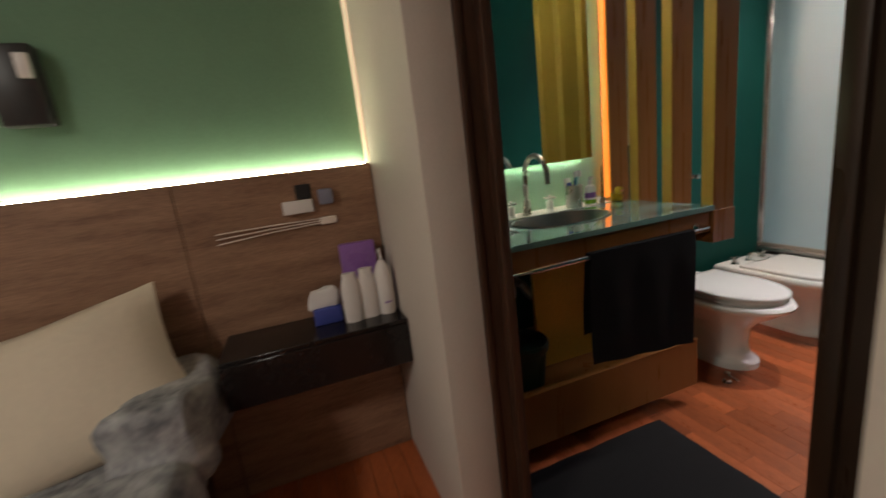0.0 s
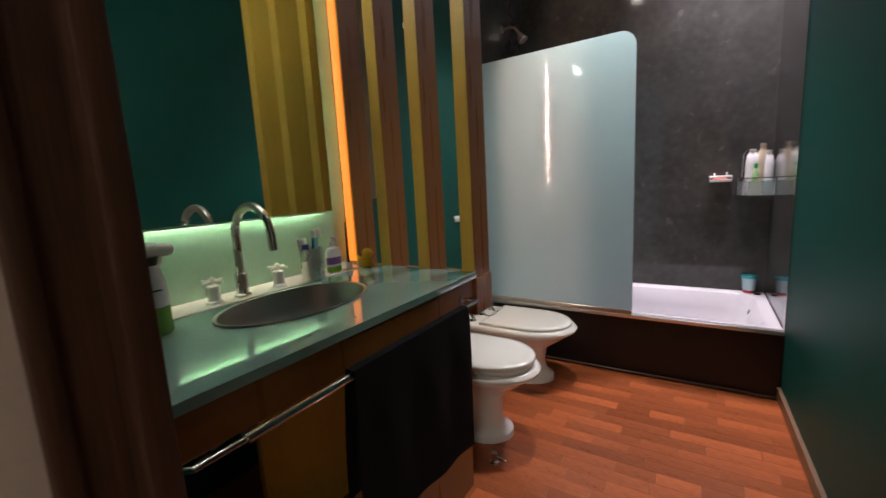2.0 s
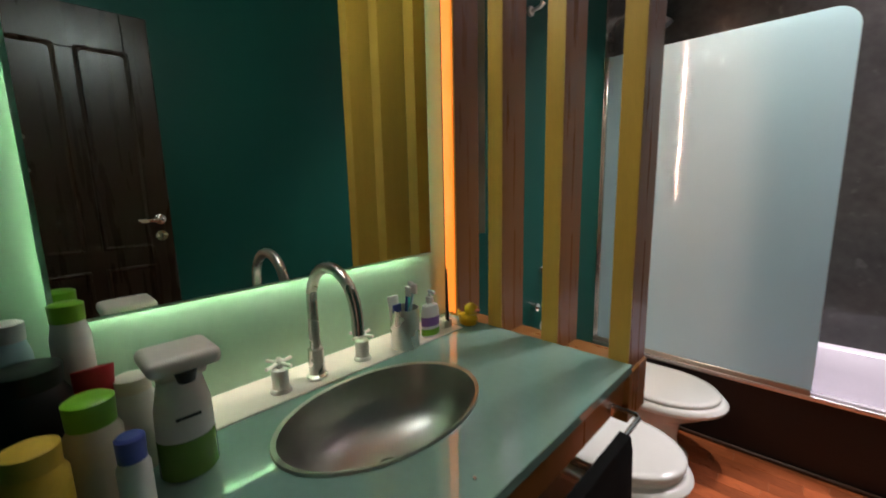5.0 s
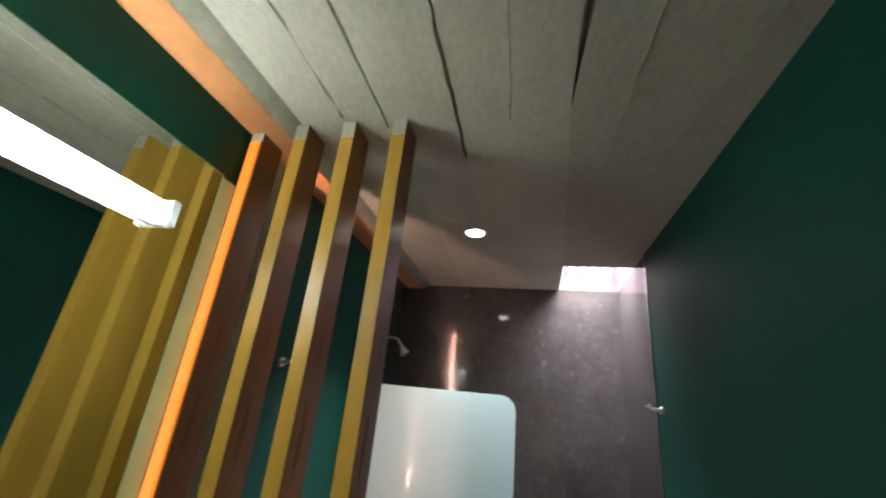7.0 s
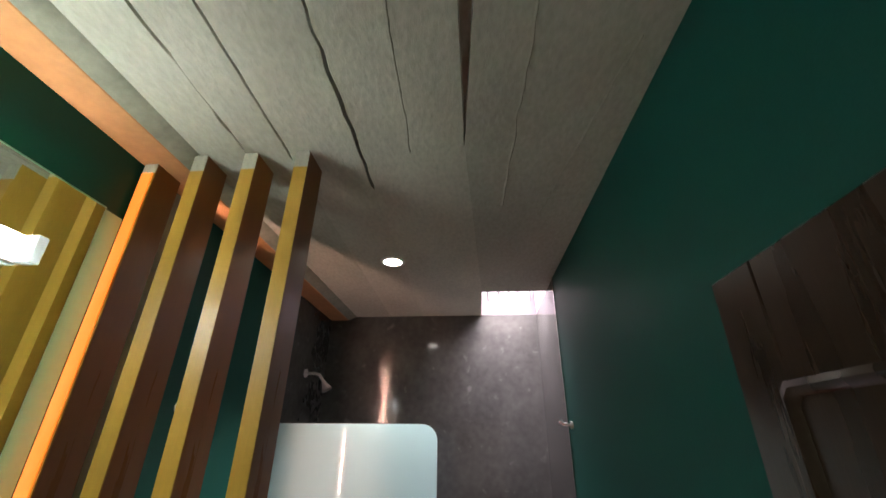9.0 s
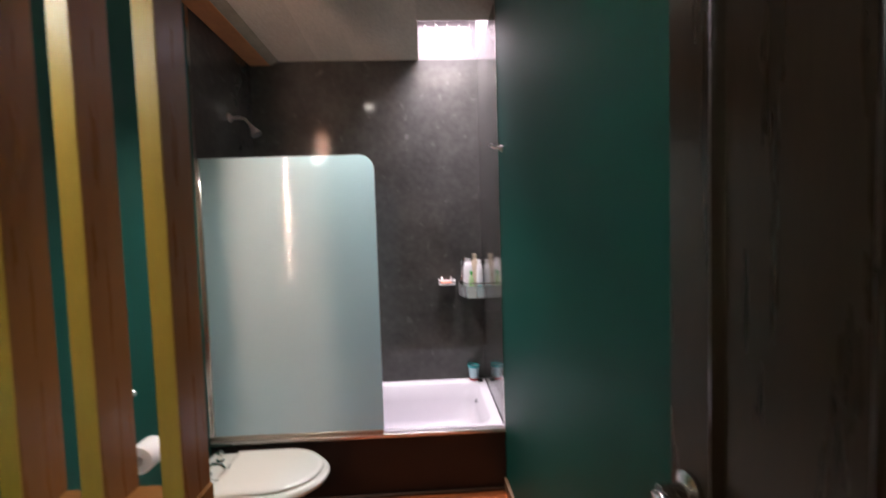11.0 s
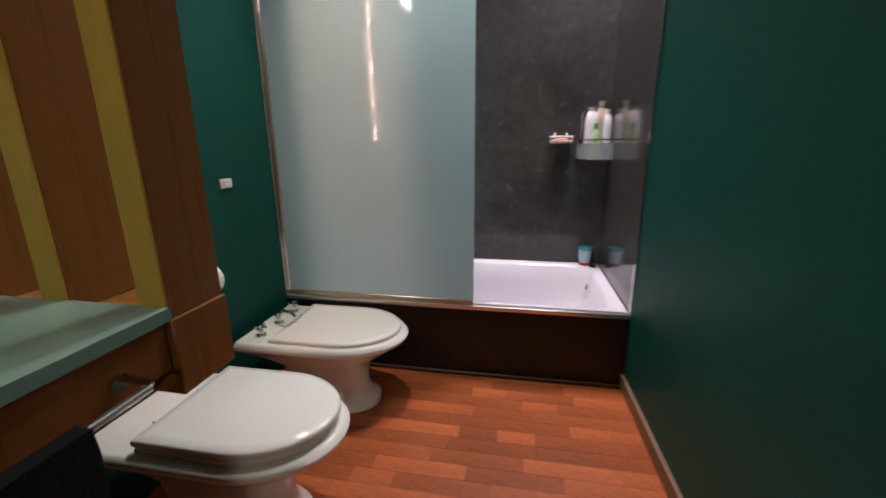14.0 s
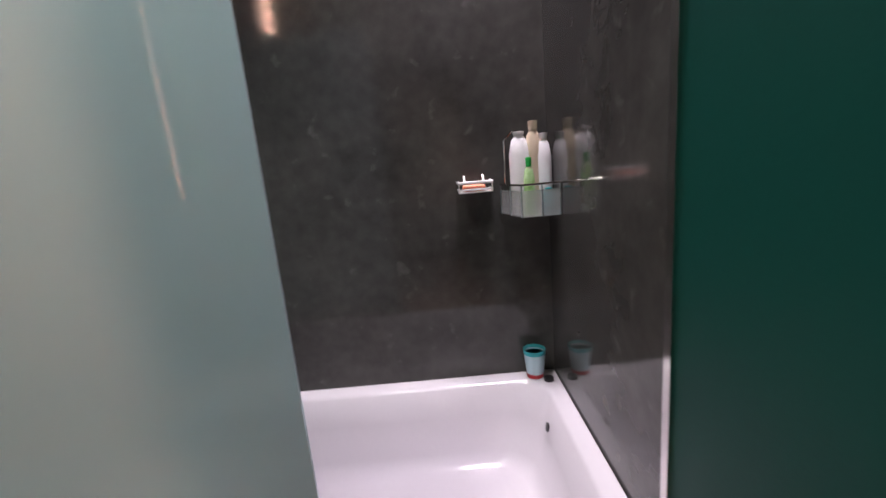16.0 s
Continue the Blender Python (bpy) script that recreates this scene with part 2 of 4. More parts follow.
def arc(c, r, a0, a1, n, u, v):
    c, u, v = Vector(c), Vector(u), Vector(v)
    return [c + r * (math.cos(radians(a0 + (a1 - a0) * i / n)) * u + math.sin(radians(a0 + (a1 - a0) * i / n)) * v) for i in range(n + 1)]


def outline(pts, lo, hi, axis):
    """A prism of a flat outline, from lo to hi along an axis."""
    f3 = {"x": lambda p, h: (h, p[0], p[1]), "y": lambda p, h: (p[0], h, p[1]), "z": lambda p, h: (p[0], p[1], h)}[axis]
    return loft([[f3(p, lo) for p in pts], [f3(p, hi) for p in pts]])


def join(*bms):
    out = bmesh.new()
    for b in bms:
        me = bpy.data.meshes.new("tmp")
        b.to_mesh(me)
        out.from_mesh(me)
        bpy.data.meshes.remove(me)
    return out


def wave(bm, amount, freq, axis=2, cuts=0):
    if cuts:
        bmesh.ops.subdivide_edges(bm, edges=bm.edges[:], cuts=cuts, use_grid_fill=True)
    for v in bm.verts:
        n = noise.noise_vector(v.co * freq)
        v.co += n * amount
    return bm


def mesh_of(name, bm, material, origin=(0, 0, 0), smooth=40):
    bmesh.ops.translate(bm, verts=bm.verts, vec=-Vector(origin))
    me = bpy.data.meshes.new(name)
    bm.to_mesh(me)
    bm.free()
    me.materials.append(material)
    me.polygons.foreach_set("use_smooth", [True] * len(me.polygons))
    me.set_sharp_from_angle(angle=radians(smooth))
    return me


BASE = {}


def thing(name, label, category, base, group="", kind=""):
    ob = new(name)
    ob.location = base
    ob.empty_display_size = 0.05
    BASE[ob] = Vector(base)
    return tagged(ob, label, category, group, kind)


def part(name, bm, material, parent, label="", smooth=40):
    base = BASE[parent]
    ob = new(name, mesh_of(name, bm, material, base, smooth))
    ob.parent = parent
    BASE[ob] = base
    return tagged(ob, label)


def solid(name, bm, material, label="", category="", kind="", group="", smooth=40, base=(0, 0, 0)):
    ob = new(name, mesh_of(name, bm, material, base, smooth))
    ob.location = base
    BASE[ob] = Vector(base)
    return tagged(ob, label, category, group, kind)


def structure(name, bm, material, label="", smooth=40):
    return solid(name, bm, material, label, kind="structure", smooth=smooth)


# ---- structure ----
floor = structure("floor", bx((-0.12, -3.62, -0.12), (4.62, 3.95, -0.012)), SEAM, "red-brown hardwood parquet laid in short strips")
structure("wall_left", bx((-0.12, PART1, 0), (0, TUB, H)), GREEN, "dark green satin-painted bathroom wall")
structure("wall_right", outline([(wx(PART1 + 0.003), PART1 + 0.003), (W + 0.4, PART1 + 0.003), (W + 0.4, TUB), (W, TUB)], 0, H, "z"), GREEN, "dark green satin-painted bathroom wall")
structure("wall_alcove_left", bx((-0.12, TUB, 0), (0.0, BACK, H + 0.14)), CEMENT, "polished black cement wall of the bath alcove")
structure("wall_alcove_right", bx((W, TUB, 0), (W + 0.12, BACK, H)), CEMENT, "polished black cement wall of the bath alcove")
structure("wall_alcove_back", bx((-0.12, BACK, 0), (W + 0.12, BACK + 0.12, H)), CEMENT, "polished black cement wall behind the bath")
structure("wall_partition_left", bx((0.17, PART0, 0), (0.859, PART1, H), 0.006, 2), CREAM, "cream painted partition beside the bathroom door")
structure("wall_partition_right", bx((1.7, PART0, 0), (4.5, PART1, H), 0.006, 2), CREAM, "cream painted partition beside the bathroom door")
structure("wall_over_door", bx((0.859, PART0, 2.27), (1.7, PART1, H)), CREAM, "cream painted wall above the bathroom door")
structure("wall_bath_inner_left", bx((0.0, PART1, 0), (0.79, DOORY, H)), GREEN, "dark green wall beside the door")
structure("wall_bath_inner_over", bx((0.79, PART1 + 0.001, 2.27), (1.87, DOORY, H)), GREEN, "dark green wall above the door")
structure("wall_bath_inner_right", bx((1.7, PART1 + 0.001, 0), (1.87, DOORY, 2.268)), GREEN, "dark green wall behind the door hinge")
structure("wall_bedroom_head", bx((0.05, -3.5, 0), (0.17, PART1, H)), SAGE, "sage green bedroom wall behind the bed")
structure("wall_bedroom_far", bx((0.05, -3.62, 0), (4.5, -3.5, H)), CREAM)
structure("wall_bedroom_side", bx((4.5, -3.62, 0), (4.62, PART1, H)), CREAM)

# ceiling: boards of concrete with open joints, one mesh
rng = random.Random(4)


def groove(k, y):
    """Centre and half width of a joint at y."""
    n = noise.noise(Vector((k * 7.3, y * 9, 0.5)))
    w = 0.004 * noise.noise(Vector((k * 3.1, y * 14, 2.5)))
    if k == 0:
        return 0.218, 0.0
    if k == 1:
        return 0.404 - 0.011 * (y - 1.1) + w, (0.0055 if n > -0.12 else 0.0008) if y < 1.66 else 0.0
    if k == 2:
        return 0.563 - 0.022 * (y - 1.2) + w, 0.0045 + 0.002 * n if 1.14 < y < 1.72 else 0.0
    if k == 3:
        return 0.824 - 0.018 * (y - 1.12) + 2 * w, 0.006 + 0.003 * n if y < 1.95 else 0.0
    if k == 4:
        v = max(0.0, min(0.05, 0.075 * (1.69 - y))) / 2 if y > 0.95 else 0.0
        return 1.193 + v + max(0, y - 1.69) / 1.56 * 0.069, v
    return W + 0.2, 0.0


slabs = []
for k in range(5):
    stop = SKYY if k == 4 else BACK
    ys = [DOORY - 0.3]
    while ys[-1] < stop - 0.03:
        ys.append(ys[-1] + 0.03)
    ys.append(stop)
    bm = bmesh.new()
    rows = []
    for y in ys:
        (c0, w0), (c1, w1) = groove(k, y), groove(k + 1, y)
        if k == 3 and y > SKYY - 0.001:
            c1, w1 = SKYX, 0
        rows.append([bm.verts.new(p) for p in ((c0 + w0, y, H + 0.06), (c0 + w0, y, H), (c1 - w1, y, H), (c1 - w1, y, H + 0.06))])
    for a, c in zip(rows, rows[1:]):
        for q in range(3):
            bm.faces.new((a[q], a[q + 1], c[q + 1], c[q]))
    slabs.append(bm)
for x0, x1, y0, y1 in ((1.022, 0.996, 1.08, 1.72), (1.396, 1.345, 0.95, 2.1), (1.66, 1.515, 1.3, 2.2)):
    pts = []
    for q in range(40):
        y = y0 + (y1 - y0) * q / 39
        pts.append((x0 + (x1 - x0) * q / 39 + 0.008 * noise.noise(Vector((x0 * 5, y * 8, 1))), y, H + 0.001))
    slabs.append(tube(pts, [0.003 + 0.006 * abs(noise.noise(Vector((x0, q * 0.7, 3)))) for q in range(40)], 6))
slabs.append(bx((0.0, DOORY - 0.3, H + 0.05), (SKYX, BACK, H + 0.14)))
slabs.append(bx((SKYX, DOORY - 0.3, H + 0.05), (W + 0.25, SKYY, H + 0.14)))
slabs.append(bx((SKYX - 0.002, SKYY - 0.002, H + 0.0005), (W, SKYY + 0.0, H + 0.05)))
pts = [(1.015 + 0.24 * q / 14, 1.1 + 0.014 * noise.noise(Vector((q * 0.5, 2, 1))), H + 0.001) for q in range(15)]
slabs.append(tube(pts, [0.003 + 0.004 * abs(noise.noise(Vector((q * 0.7, 5, 3)))) for q in range(15)], 6))
structure("ceiling", join(*slabs), CONCRETE, "board-marked grey concrete ceiling with open joints")
# the step's concrete is toned darker than the ceiling boards
structure("ceiling_step", outline([(0.1515, H - 0.028), (0.21, H - 0.0005), (0.22, H + 0.02), (0.1515, H + 0.02)], DOORY, BACK, "y"), mat("darker_concrete", (0.27, 0.265, 0.2), 0.9, vary=0.25, scale=6, bump=0.5, fine=40), "sloping concrete step beside the painted band")
structure("ceiling_edge_band", bx((0.0, DOORY, H - 0.03), (0.151, BACK, H + 0.05), 0.004), ORANGE, "orange-painted plaster band along the ceiling")
structure("ceiling_bedroom", bx((0.05, -3.6, H), (4.6, DOORY - 0.302, H + 0.1)), CREAM)
shaft = structure("skylight_shaft", join(
    bx((SKYX - 0.06, SKYY - 0.06, H + 0.141), (SKYX, BACK + 0.06, 3.2)), bx((W, SKYY - 0.06, H + 0.001), (W + 0.06, BACK + 0.06, 3.2)),
    bx((SKYX, SKYY - 0.06, H + 0.141), (W, SKYY, 3.2)), bx((SKYX, BACK, H + 0.001), (W, BACK + 0.06, 3.2))), PLASTER, "grey plastered skylight shaft over the bath")
sk = thing("skylight", "bright skylight with white bars over the bath", "skylight", (SKYX, SKYY, 3.0))
part("pane", bx((SKYX, SKYY, 3.14), (W, BACK, 3.16)), SKYPANE, sk)
for i in range(5):
    x = SKYX + 0.06 + i * 0.085
    part("bar", tube([(x, BACK - 0.012, 2.965), (x, BACK - 0.012, 3.1)], 0.006, 8), CHROME, sk)

# door frame
def door_frame():
    fr = thing("door_frame", "dark stained wooden door frame, worn along its edges", "door frame", (DOOR0, DOORY, 0), kind="structure")
    part("jamb", join(bx((0.86, PART1 - 0.008, 0), (0.88, PART1 + 0.012, 2.23), 0.005, 2), bx((0.791, PART1 + 0.002, 0), (0.874, 0.576, 2.23), 0.004), bx((0.868, 0.552, 0), (DOOR0, 0.58, 2.2), 0.005, 2)), FRAMEWOOD, fr)
    part("jamb", join(bx((DOOR1 + 0.015, PART1 - 0.008, 0), (DOOR1 + 0.035, PART1 + 0.012, 2.23), 0.005, 2), bx((DOOR1 + 0.02, PART1 + 0.002, 0), (1.699, 0.573, 2.23), 0.004), bx((DOOR1, 0.54, 0), (DOOR1 + 0.03, 0.575, 2.2), 0.005, 2)), DARKWOOD, fr)
    part("head", bx((0.791, PART1 + 0.003, 2.2), (1.698, DOORY + 0.01, 2.268), 0.006, 2), FRAMEWOOD, fr)


door_frame()


def door():
    d = thing("door", "dark walnut panelled door standing open against the green wall", "door", (1.635, 0.6, 0.0), kind="structure")
    x0, x1, y0, y1, z0, z1 = 1.618, 1.658, 0.604, 1.245, 0.012, 2.15
    for a, b, c, e in ((y0, 0.685, z0, z1), (1.14, y1, z0, z1)):
        part("stile", bx((x0, a, c), (x1, b, e), 0.003), DARKWOOD, d)
    part("mullion", bx((x0, 0.88, 0.2), (x1, 0.968, 1.964), 0.003), DARKWOOD, d)
    for c, e in ((z0, 0.2), (0.945, 1.065), (1.964, z1)):
        part("rail", bx((x0 + 0.0005, 0.685, c), (x1 - 0.0005, 1.14, e), 0.003), DARKWOOD, d)
    for a, b in ((0.685, 0.88), (0.968, 1.14)):
        for c, e in ((0.2, 0.945), (1.065, 1.964)):
            rings = []
            for ins, x in ((-0.016, x0 + 0.002), (-0.015, x0 - 0.005), (-0.006, x0 - 0.009), (0.002, x0 - 0.004), (0.008, x0 + 0.012), (0.012, x0 + 0.024), (0.023, x0 + 0.025), (0.029, x0 + 0.011), (0.05, x0 + 0.007), (0.052, x0 + 0.006)):
                q = 0.012 if e > 1 else 0.0002
                rings.append([(x, a + ins, c + ins), (x, b - ins, c + ins), (x, b - ins, e - ins - q), (x, b - ins - q, e - ins), (x, a + ins + q, e - ins), (x, a + ins, e - ins - q)])
            part("panel", join(loft(rings), bx((x0 + 0.026, a, c), (x1 - 0.01, b, e))), DARKWOOD, d)
    h = part("door_handle", join(
        lathe(0, 0, [(0.001, 0), (0.026, 0), (0.026, 0.007), (0.022, 0.009), (0.011, 0.012), (0.011, 0.045), (0.001, 0.047)], 20),
        ), STEEL, d, "brushed steel lever handle")
    h.data.transform(pose(1.618 - 1.635, 1.194 - 0.6, 1.185, 0, -90, 0) @ Matrix.Translation((1.635, 0.6, 0)))
    part("lever", tube([(1.578, 1.194, 1.185), (1.568, 1.187, 1.185), (1.566, 1.172, 1.185), (1.566, 1.095, 1.183)], [0.009, 0.01, 0.01, 0.009], 12), STEEL, h)
    k = part("keyhole_plate", lathe(0, 0, [(0.001, 0), (0.026, 0), (0.026, 0.006), (0.001, 0.008)], 20), STEEL, d, "round steel keyhole plate")
    k.data.transform(pose(1.618 - 1.635, 1.194 - 0.6, 1.1, 0, -90, 0) @ Matrix.Translation((1.635, 0.6, 0)))
    part("keyhole", bx((1.6085, 1.19, 1.085), (1.61, 1.198, 1.111)), BLACKPL, k)
    for z in (1.43, 1.57):
        k = part("coat_hook", tube([(x0 + 0.008, 0.745, z), (x0 - 0.02, 0.745, z), (x0 - 0.03, 0.74, z), (x0 - 0.032, 0.665, z + 0.006)], [0.012, 0.007, 0.007, 0.006], 10), SATIN, d, "pale metal hook")
    for z in (0.25, 1.02, 1.8):
        part("hinge", tube([(1.63, 0.601, z), (1.63, 0.601, z + 0.09)], 0.007, 10), STEEL, d)


door()
structure("baseboard", join(outline([(wx(0.6) - 0.013, 0.6), (wx(0.6), 0.6), (W, TUB - 0.001), (W - 0.013, TUB - 0.001)], 0, 0.062, "z"), outline([(wx(0.6) - 0.017, 0.6), (wx(0.6), 0.6), (W, TUB - 0.001), (W - 0.017, TUB - 0.001)], 0.062, 0.07, "z")), mat("worn_brown_skirting", (0.2, 0.12, 0.07), 0.4, vary=0.3, scale=5), "worn brown wooden skirting along the green wall")
structure("trim", join(bx((W - 0.006, TUB - 0.012, RIM), (W + 0.001, TUB + 0.012, H)), bx((-0.001, TUB - 0.012, RIM), (0.006, TUB + 0.012, H))), CHROME, "slim metal corner trim of the alcove")
structure("baseboard_bath", bx((0.0, TUB - 0.02, 0), (W - 0.015, TUB - 0.002, 0.018), 0.004), FRAMEWOOD, "wooden bead along the bath panel")

# ---- slatted screen ----
def slat(x, lit):
    y0, y1 = 1.687, 1.813
    s = thing("screen_slat", "upright brown board with a painted-on orange glow along its ochre front edge" if lit else "upright brown wooden board with an ochre-painted front edge", "slat", (x, y0, 0), "boards of the slatted screen")
    part("board", bx((x + 0.003, y0 + 0.004, 0.863), (x + 0.05, y1, H), 0.002), BROWN, s)
    part("painted_edge", join(bx((x, y0, 0.863), (x + 0.05, y0 + 0.004, H - 0.07)), bx((x, y0 + 0.004, 0.863), (x + 0.003, y1, H))), GOLD, s, "ochre-painted edge")
    part("top_cap", bx((x, y0 + 0.0005, H - 0.0698), (x + 0.05, y0 + 0.004, H)), CONCRETE, s, "unpainted grey top end")
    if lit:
        # no lamp: a glowing sheet imitates the strongly lit ochre edge
        part("edge_glow", bx((x + 0.004, y0 - 0.006, TOP + 0.01), (x + 0.046, y0 - 0.0005, H - 0.072), 0.002), EDGEGLOW, s, "emissive sheet standing in for light on the ochre edge")
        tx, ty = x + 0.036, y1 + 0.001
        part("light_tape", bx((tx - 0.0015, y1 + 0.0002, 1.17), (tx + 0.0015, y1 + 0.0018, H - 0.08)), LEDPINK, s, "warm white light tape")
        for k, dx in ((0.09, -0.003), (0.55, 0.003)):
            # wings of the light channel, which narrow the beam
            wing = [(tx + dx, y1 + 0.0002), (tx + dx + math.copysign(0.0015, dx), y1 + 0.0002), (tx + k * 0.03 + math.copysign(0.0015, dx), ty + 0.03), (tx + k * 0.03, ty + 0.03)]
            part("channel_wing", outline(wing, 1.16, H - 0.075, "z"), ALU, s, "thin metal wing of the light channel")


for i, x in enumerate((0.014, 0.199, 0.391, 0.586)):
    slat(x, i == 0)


# ---- vanity ----
def vanity():
    v = thing("vanity_cabinet", "open brown wooden washstand with a mustard panel inside", "vanity", (0.0, 0.6, 0.0))
    part("apron", bx((0.605, DOORY + 0.002, 0.775), (0.63, 1.685, 0.862), 0.002), BROWN, v)
    part("end_beam", bx((0.0, 1.688, 0.725), (0.642, 1.815, 0.8625), 0.002), BROWN, v)
    part("bottom_shelf", bx((0.02, DOORY + 0.002, 0.24), (0.598, 1.6, 0.262), 0.002), BROWN, v)
    part("plinth", bx((0.6, DOORY + 0.003, 0.09), (0.64, 1.61, 0.31), 0.002), BROWN, v)
    part("inner_panel", bx((0.4, 0.94, 0.263), (0.418, 1.6, 0.72), 0.002), MUSTARD, v, "mustard-yellow inner panel")
    part("back_rail", bx((0.0, DOORY + 0.003, 0.72), (0.02, 1.685, 0.862)), BROWN, v)
    part("support", bx((0.05, DOORY + 0.003, 0.0), (0.09, 1.6, 0.239)), DARKWOOD, v)
    part("trap", tube([(0.33, 1.12, 0.74), (0.33, 1.12, 0.6), (0.33, 1.1, 0.55), (0.33, 1.04, 0.53), (0.33, 0.98, 0.56), (0.31, 0.95, 0.62), (0.22, 0.94, 0.63), (0.005, 0.94, 0.63)], 0.019, 12), STEEL, v, "grey waste pipe")
    for y in (1.02, 1.26):
        part("hose", tube([(0.106, y + 0.03, 0.85), (0.12, y, 0.7), (0.2, y - 0.05, 0.52), (0.12, y - 0.1, 0.45), (0.02, y - 0.1, 0.46)], 0.007, 8), STEEL, v, "braided steel hose")


vanity()

CX, CY, RX, RY = 0.335, 1.157, 0.152, 0.224


def countertop():
    ring = [(CX + RX * math.cos(a), CY + RY * math.sin(a)) for a in [2 * math.pi * i / 48 for i in range(48)]]
    # outer rectangle sampled along the same rays
    x0, x1, y0, y1 = 0.002, 0.646, DOORY + 0.002, 1.6865
    outer = []
    for px, py in ring:
        dx, dy = px - CX, py - CY
        k = min([((x1 if dx > 0 else x0) - CX) / dx if abs(dx) > 1e-6 else 9, ((y1 if dy > 0 else y0) - CY) / dy if abs(dy) > 1e-6 else 9])
        outer.append((CX + dx * k, CY + dy * k))
    for cx_, cy_ in ((x0, y0), (x0, y1), (x1, y0), (x1, y1)):
        i = min(range(48), key=lambda j: (outer[j][0] - cx_) ** 2 + (outer[j][1] - cy_) ** 2)
        outer[i] = (cx_, cy_)
    z0, z1 = 0.866, TOP
    bm = loft([[(*p, z0) for p in ring], [(*p, z0) for p in outer], [(*p, z1) for p in outer], [(*p, z1) for p in ring], [(*p, z0) for p in ring]], False, False)
    bmesh.ops.remove_doubles(bm, verts=bm.verts, dist=1e-5)
    c = thing("countertop", "sea-green frosted glass worktop with a cut-out for the basin", "countertop", (0.3, 1.1, z0))
    part("glass_top", bm, TOPGLASS, c, smooth=25)
    part("ledge", bx((0.014, DOORY + 0.004, TOP), (0.155, 1.61, TOP + 0.003), 0.001), LEDGE, c, "pale ledge under the taps")
    for x, y in ((0.6, 1.12), (0.6, 0.98)):
        part("fixing_pin", lathe(x, y, [(0.001, TOP), (0.004, TOP), (0.003, TOP + 0.002), (0.001, TOP + 0.002)], 10), CHROME, c)


countertop()


def basin():
    b = thing("wash_basin", "oval brushed steel basin sunk into the glass worktop", "basin", (CX, CY, 0.75))
    rings = []
    for k, z in ((1.05, TOP + 0.001), (1.045, TOP + 0.006), (1.0, TOP + 0.004), (0.97, TOP - 0.012), (0.92, TOP - 0.05), (0.8, TOP - 0.1), (0.55, TOP - 0.128), (0.2, TOP - 0.135), (0.12, TOP - 0.136)):
        rings.append(ell(CX, CY, z, RX * k, RY * k, 48))
    inner = loft(rings, False, True)
    outer = loft([ell(CX, CY, z, RX * k, RY * k, 48) for k, z in ((1.0, TOP - 0.004), (0.985, TOP - 0.02), (0.94, TOP - 0.06), (0.82, TOP - 0.11), (0.4, TOP - 0.142))], False, True)
    part("bowl", join(inner, outer), BOWL, b)
    part("drain", lathe(CX, CY, [(0.024, TOP - 0.135), (0.022, TOP - 0.131), (0.006, TOP - 0.131), (0.001, TOP - 0.131)], 20), CHROME, b, "chrome drain")


basin()


def tap_set():
    t = thing("basin_tap", "tall chrome gooseneck tap with two cross handles", "tap", (0.106, 1.13, TOP))
    z = TOP + 0.003
    x, y = 0.106, 1.13
    part("base", lathe(x, y, [(0.001, z), (0.025, z), (0.025, z + 0.006), (0.019, z + 0.01), (0.0185, z + 0.072), (0.013, z + 0.075), (0.001, z + 0.075)], 20), STEEL, t)
    path = [(x, y, z + 0.07), (x, y, z + 0.12), (x, y, z + 0.19)] + [(p.x, y, p.z) for p in arc((x + 0.09, y, z + 0.19), 0.09, 180, 5, 14, (1, 0, 0), (0, 0, 1))] + [(x + 0.182, y, z + 0.165)]
    part("spout", tube(path, 0.0125, 14), STEEL, t)
    part("nozzle", tube([(x + 0.182, y, z + 0.168), (x + 0.183, y, z + 0.152)], 0.0125, 14), STEEL, t)
    for yy in (1.04, 1.262):
        h = part("valve", lathe(x, yy, [(0.001, z), (0.024, z), (0.023, z + 0.005), (0.0185, z + 0.009), (0.0185, z + 0.05), (0.016, z + 0.053), (0.008, z + 0.056), (0.008, z + 0.06), (0.001, z + 0.06)], 18), SATIN, t)
        cr = []
        for a in (0.35, 0.35 + math.pi / 2):
            dx, dy = 0.036 * math.cos(a), 0.036 * math.sin(a)
            cr.append(tube([(x - dx, yy - dy, z + 0.066), (x - dx * 0.5, yy - dy * 0.5, z + 0.066), (x, yy, z + 0.067), (x + dx * 0.5, yy + dy * 0.5, z + 0.066), (x + dx, yy + dy, z + 0.066)], [0.0042, 0.0042, 0.006, 0.0042, 0.0042], 10))
        cr.append(lathe(x, yy, [(0.001, z + 0.058), (0.01, z + 0.06), (0.01, z + 0.074), (0.004, z + 0.08), (0.001, z + 0.08)], 14))
        part("cross_handle", join(*cr), SATIN, h)


tap_set()


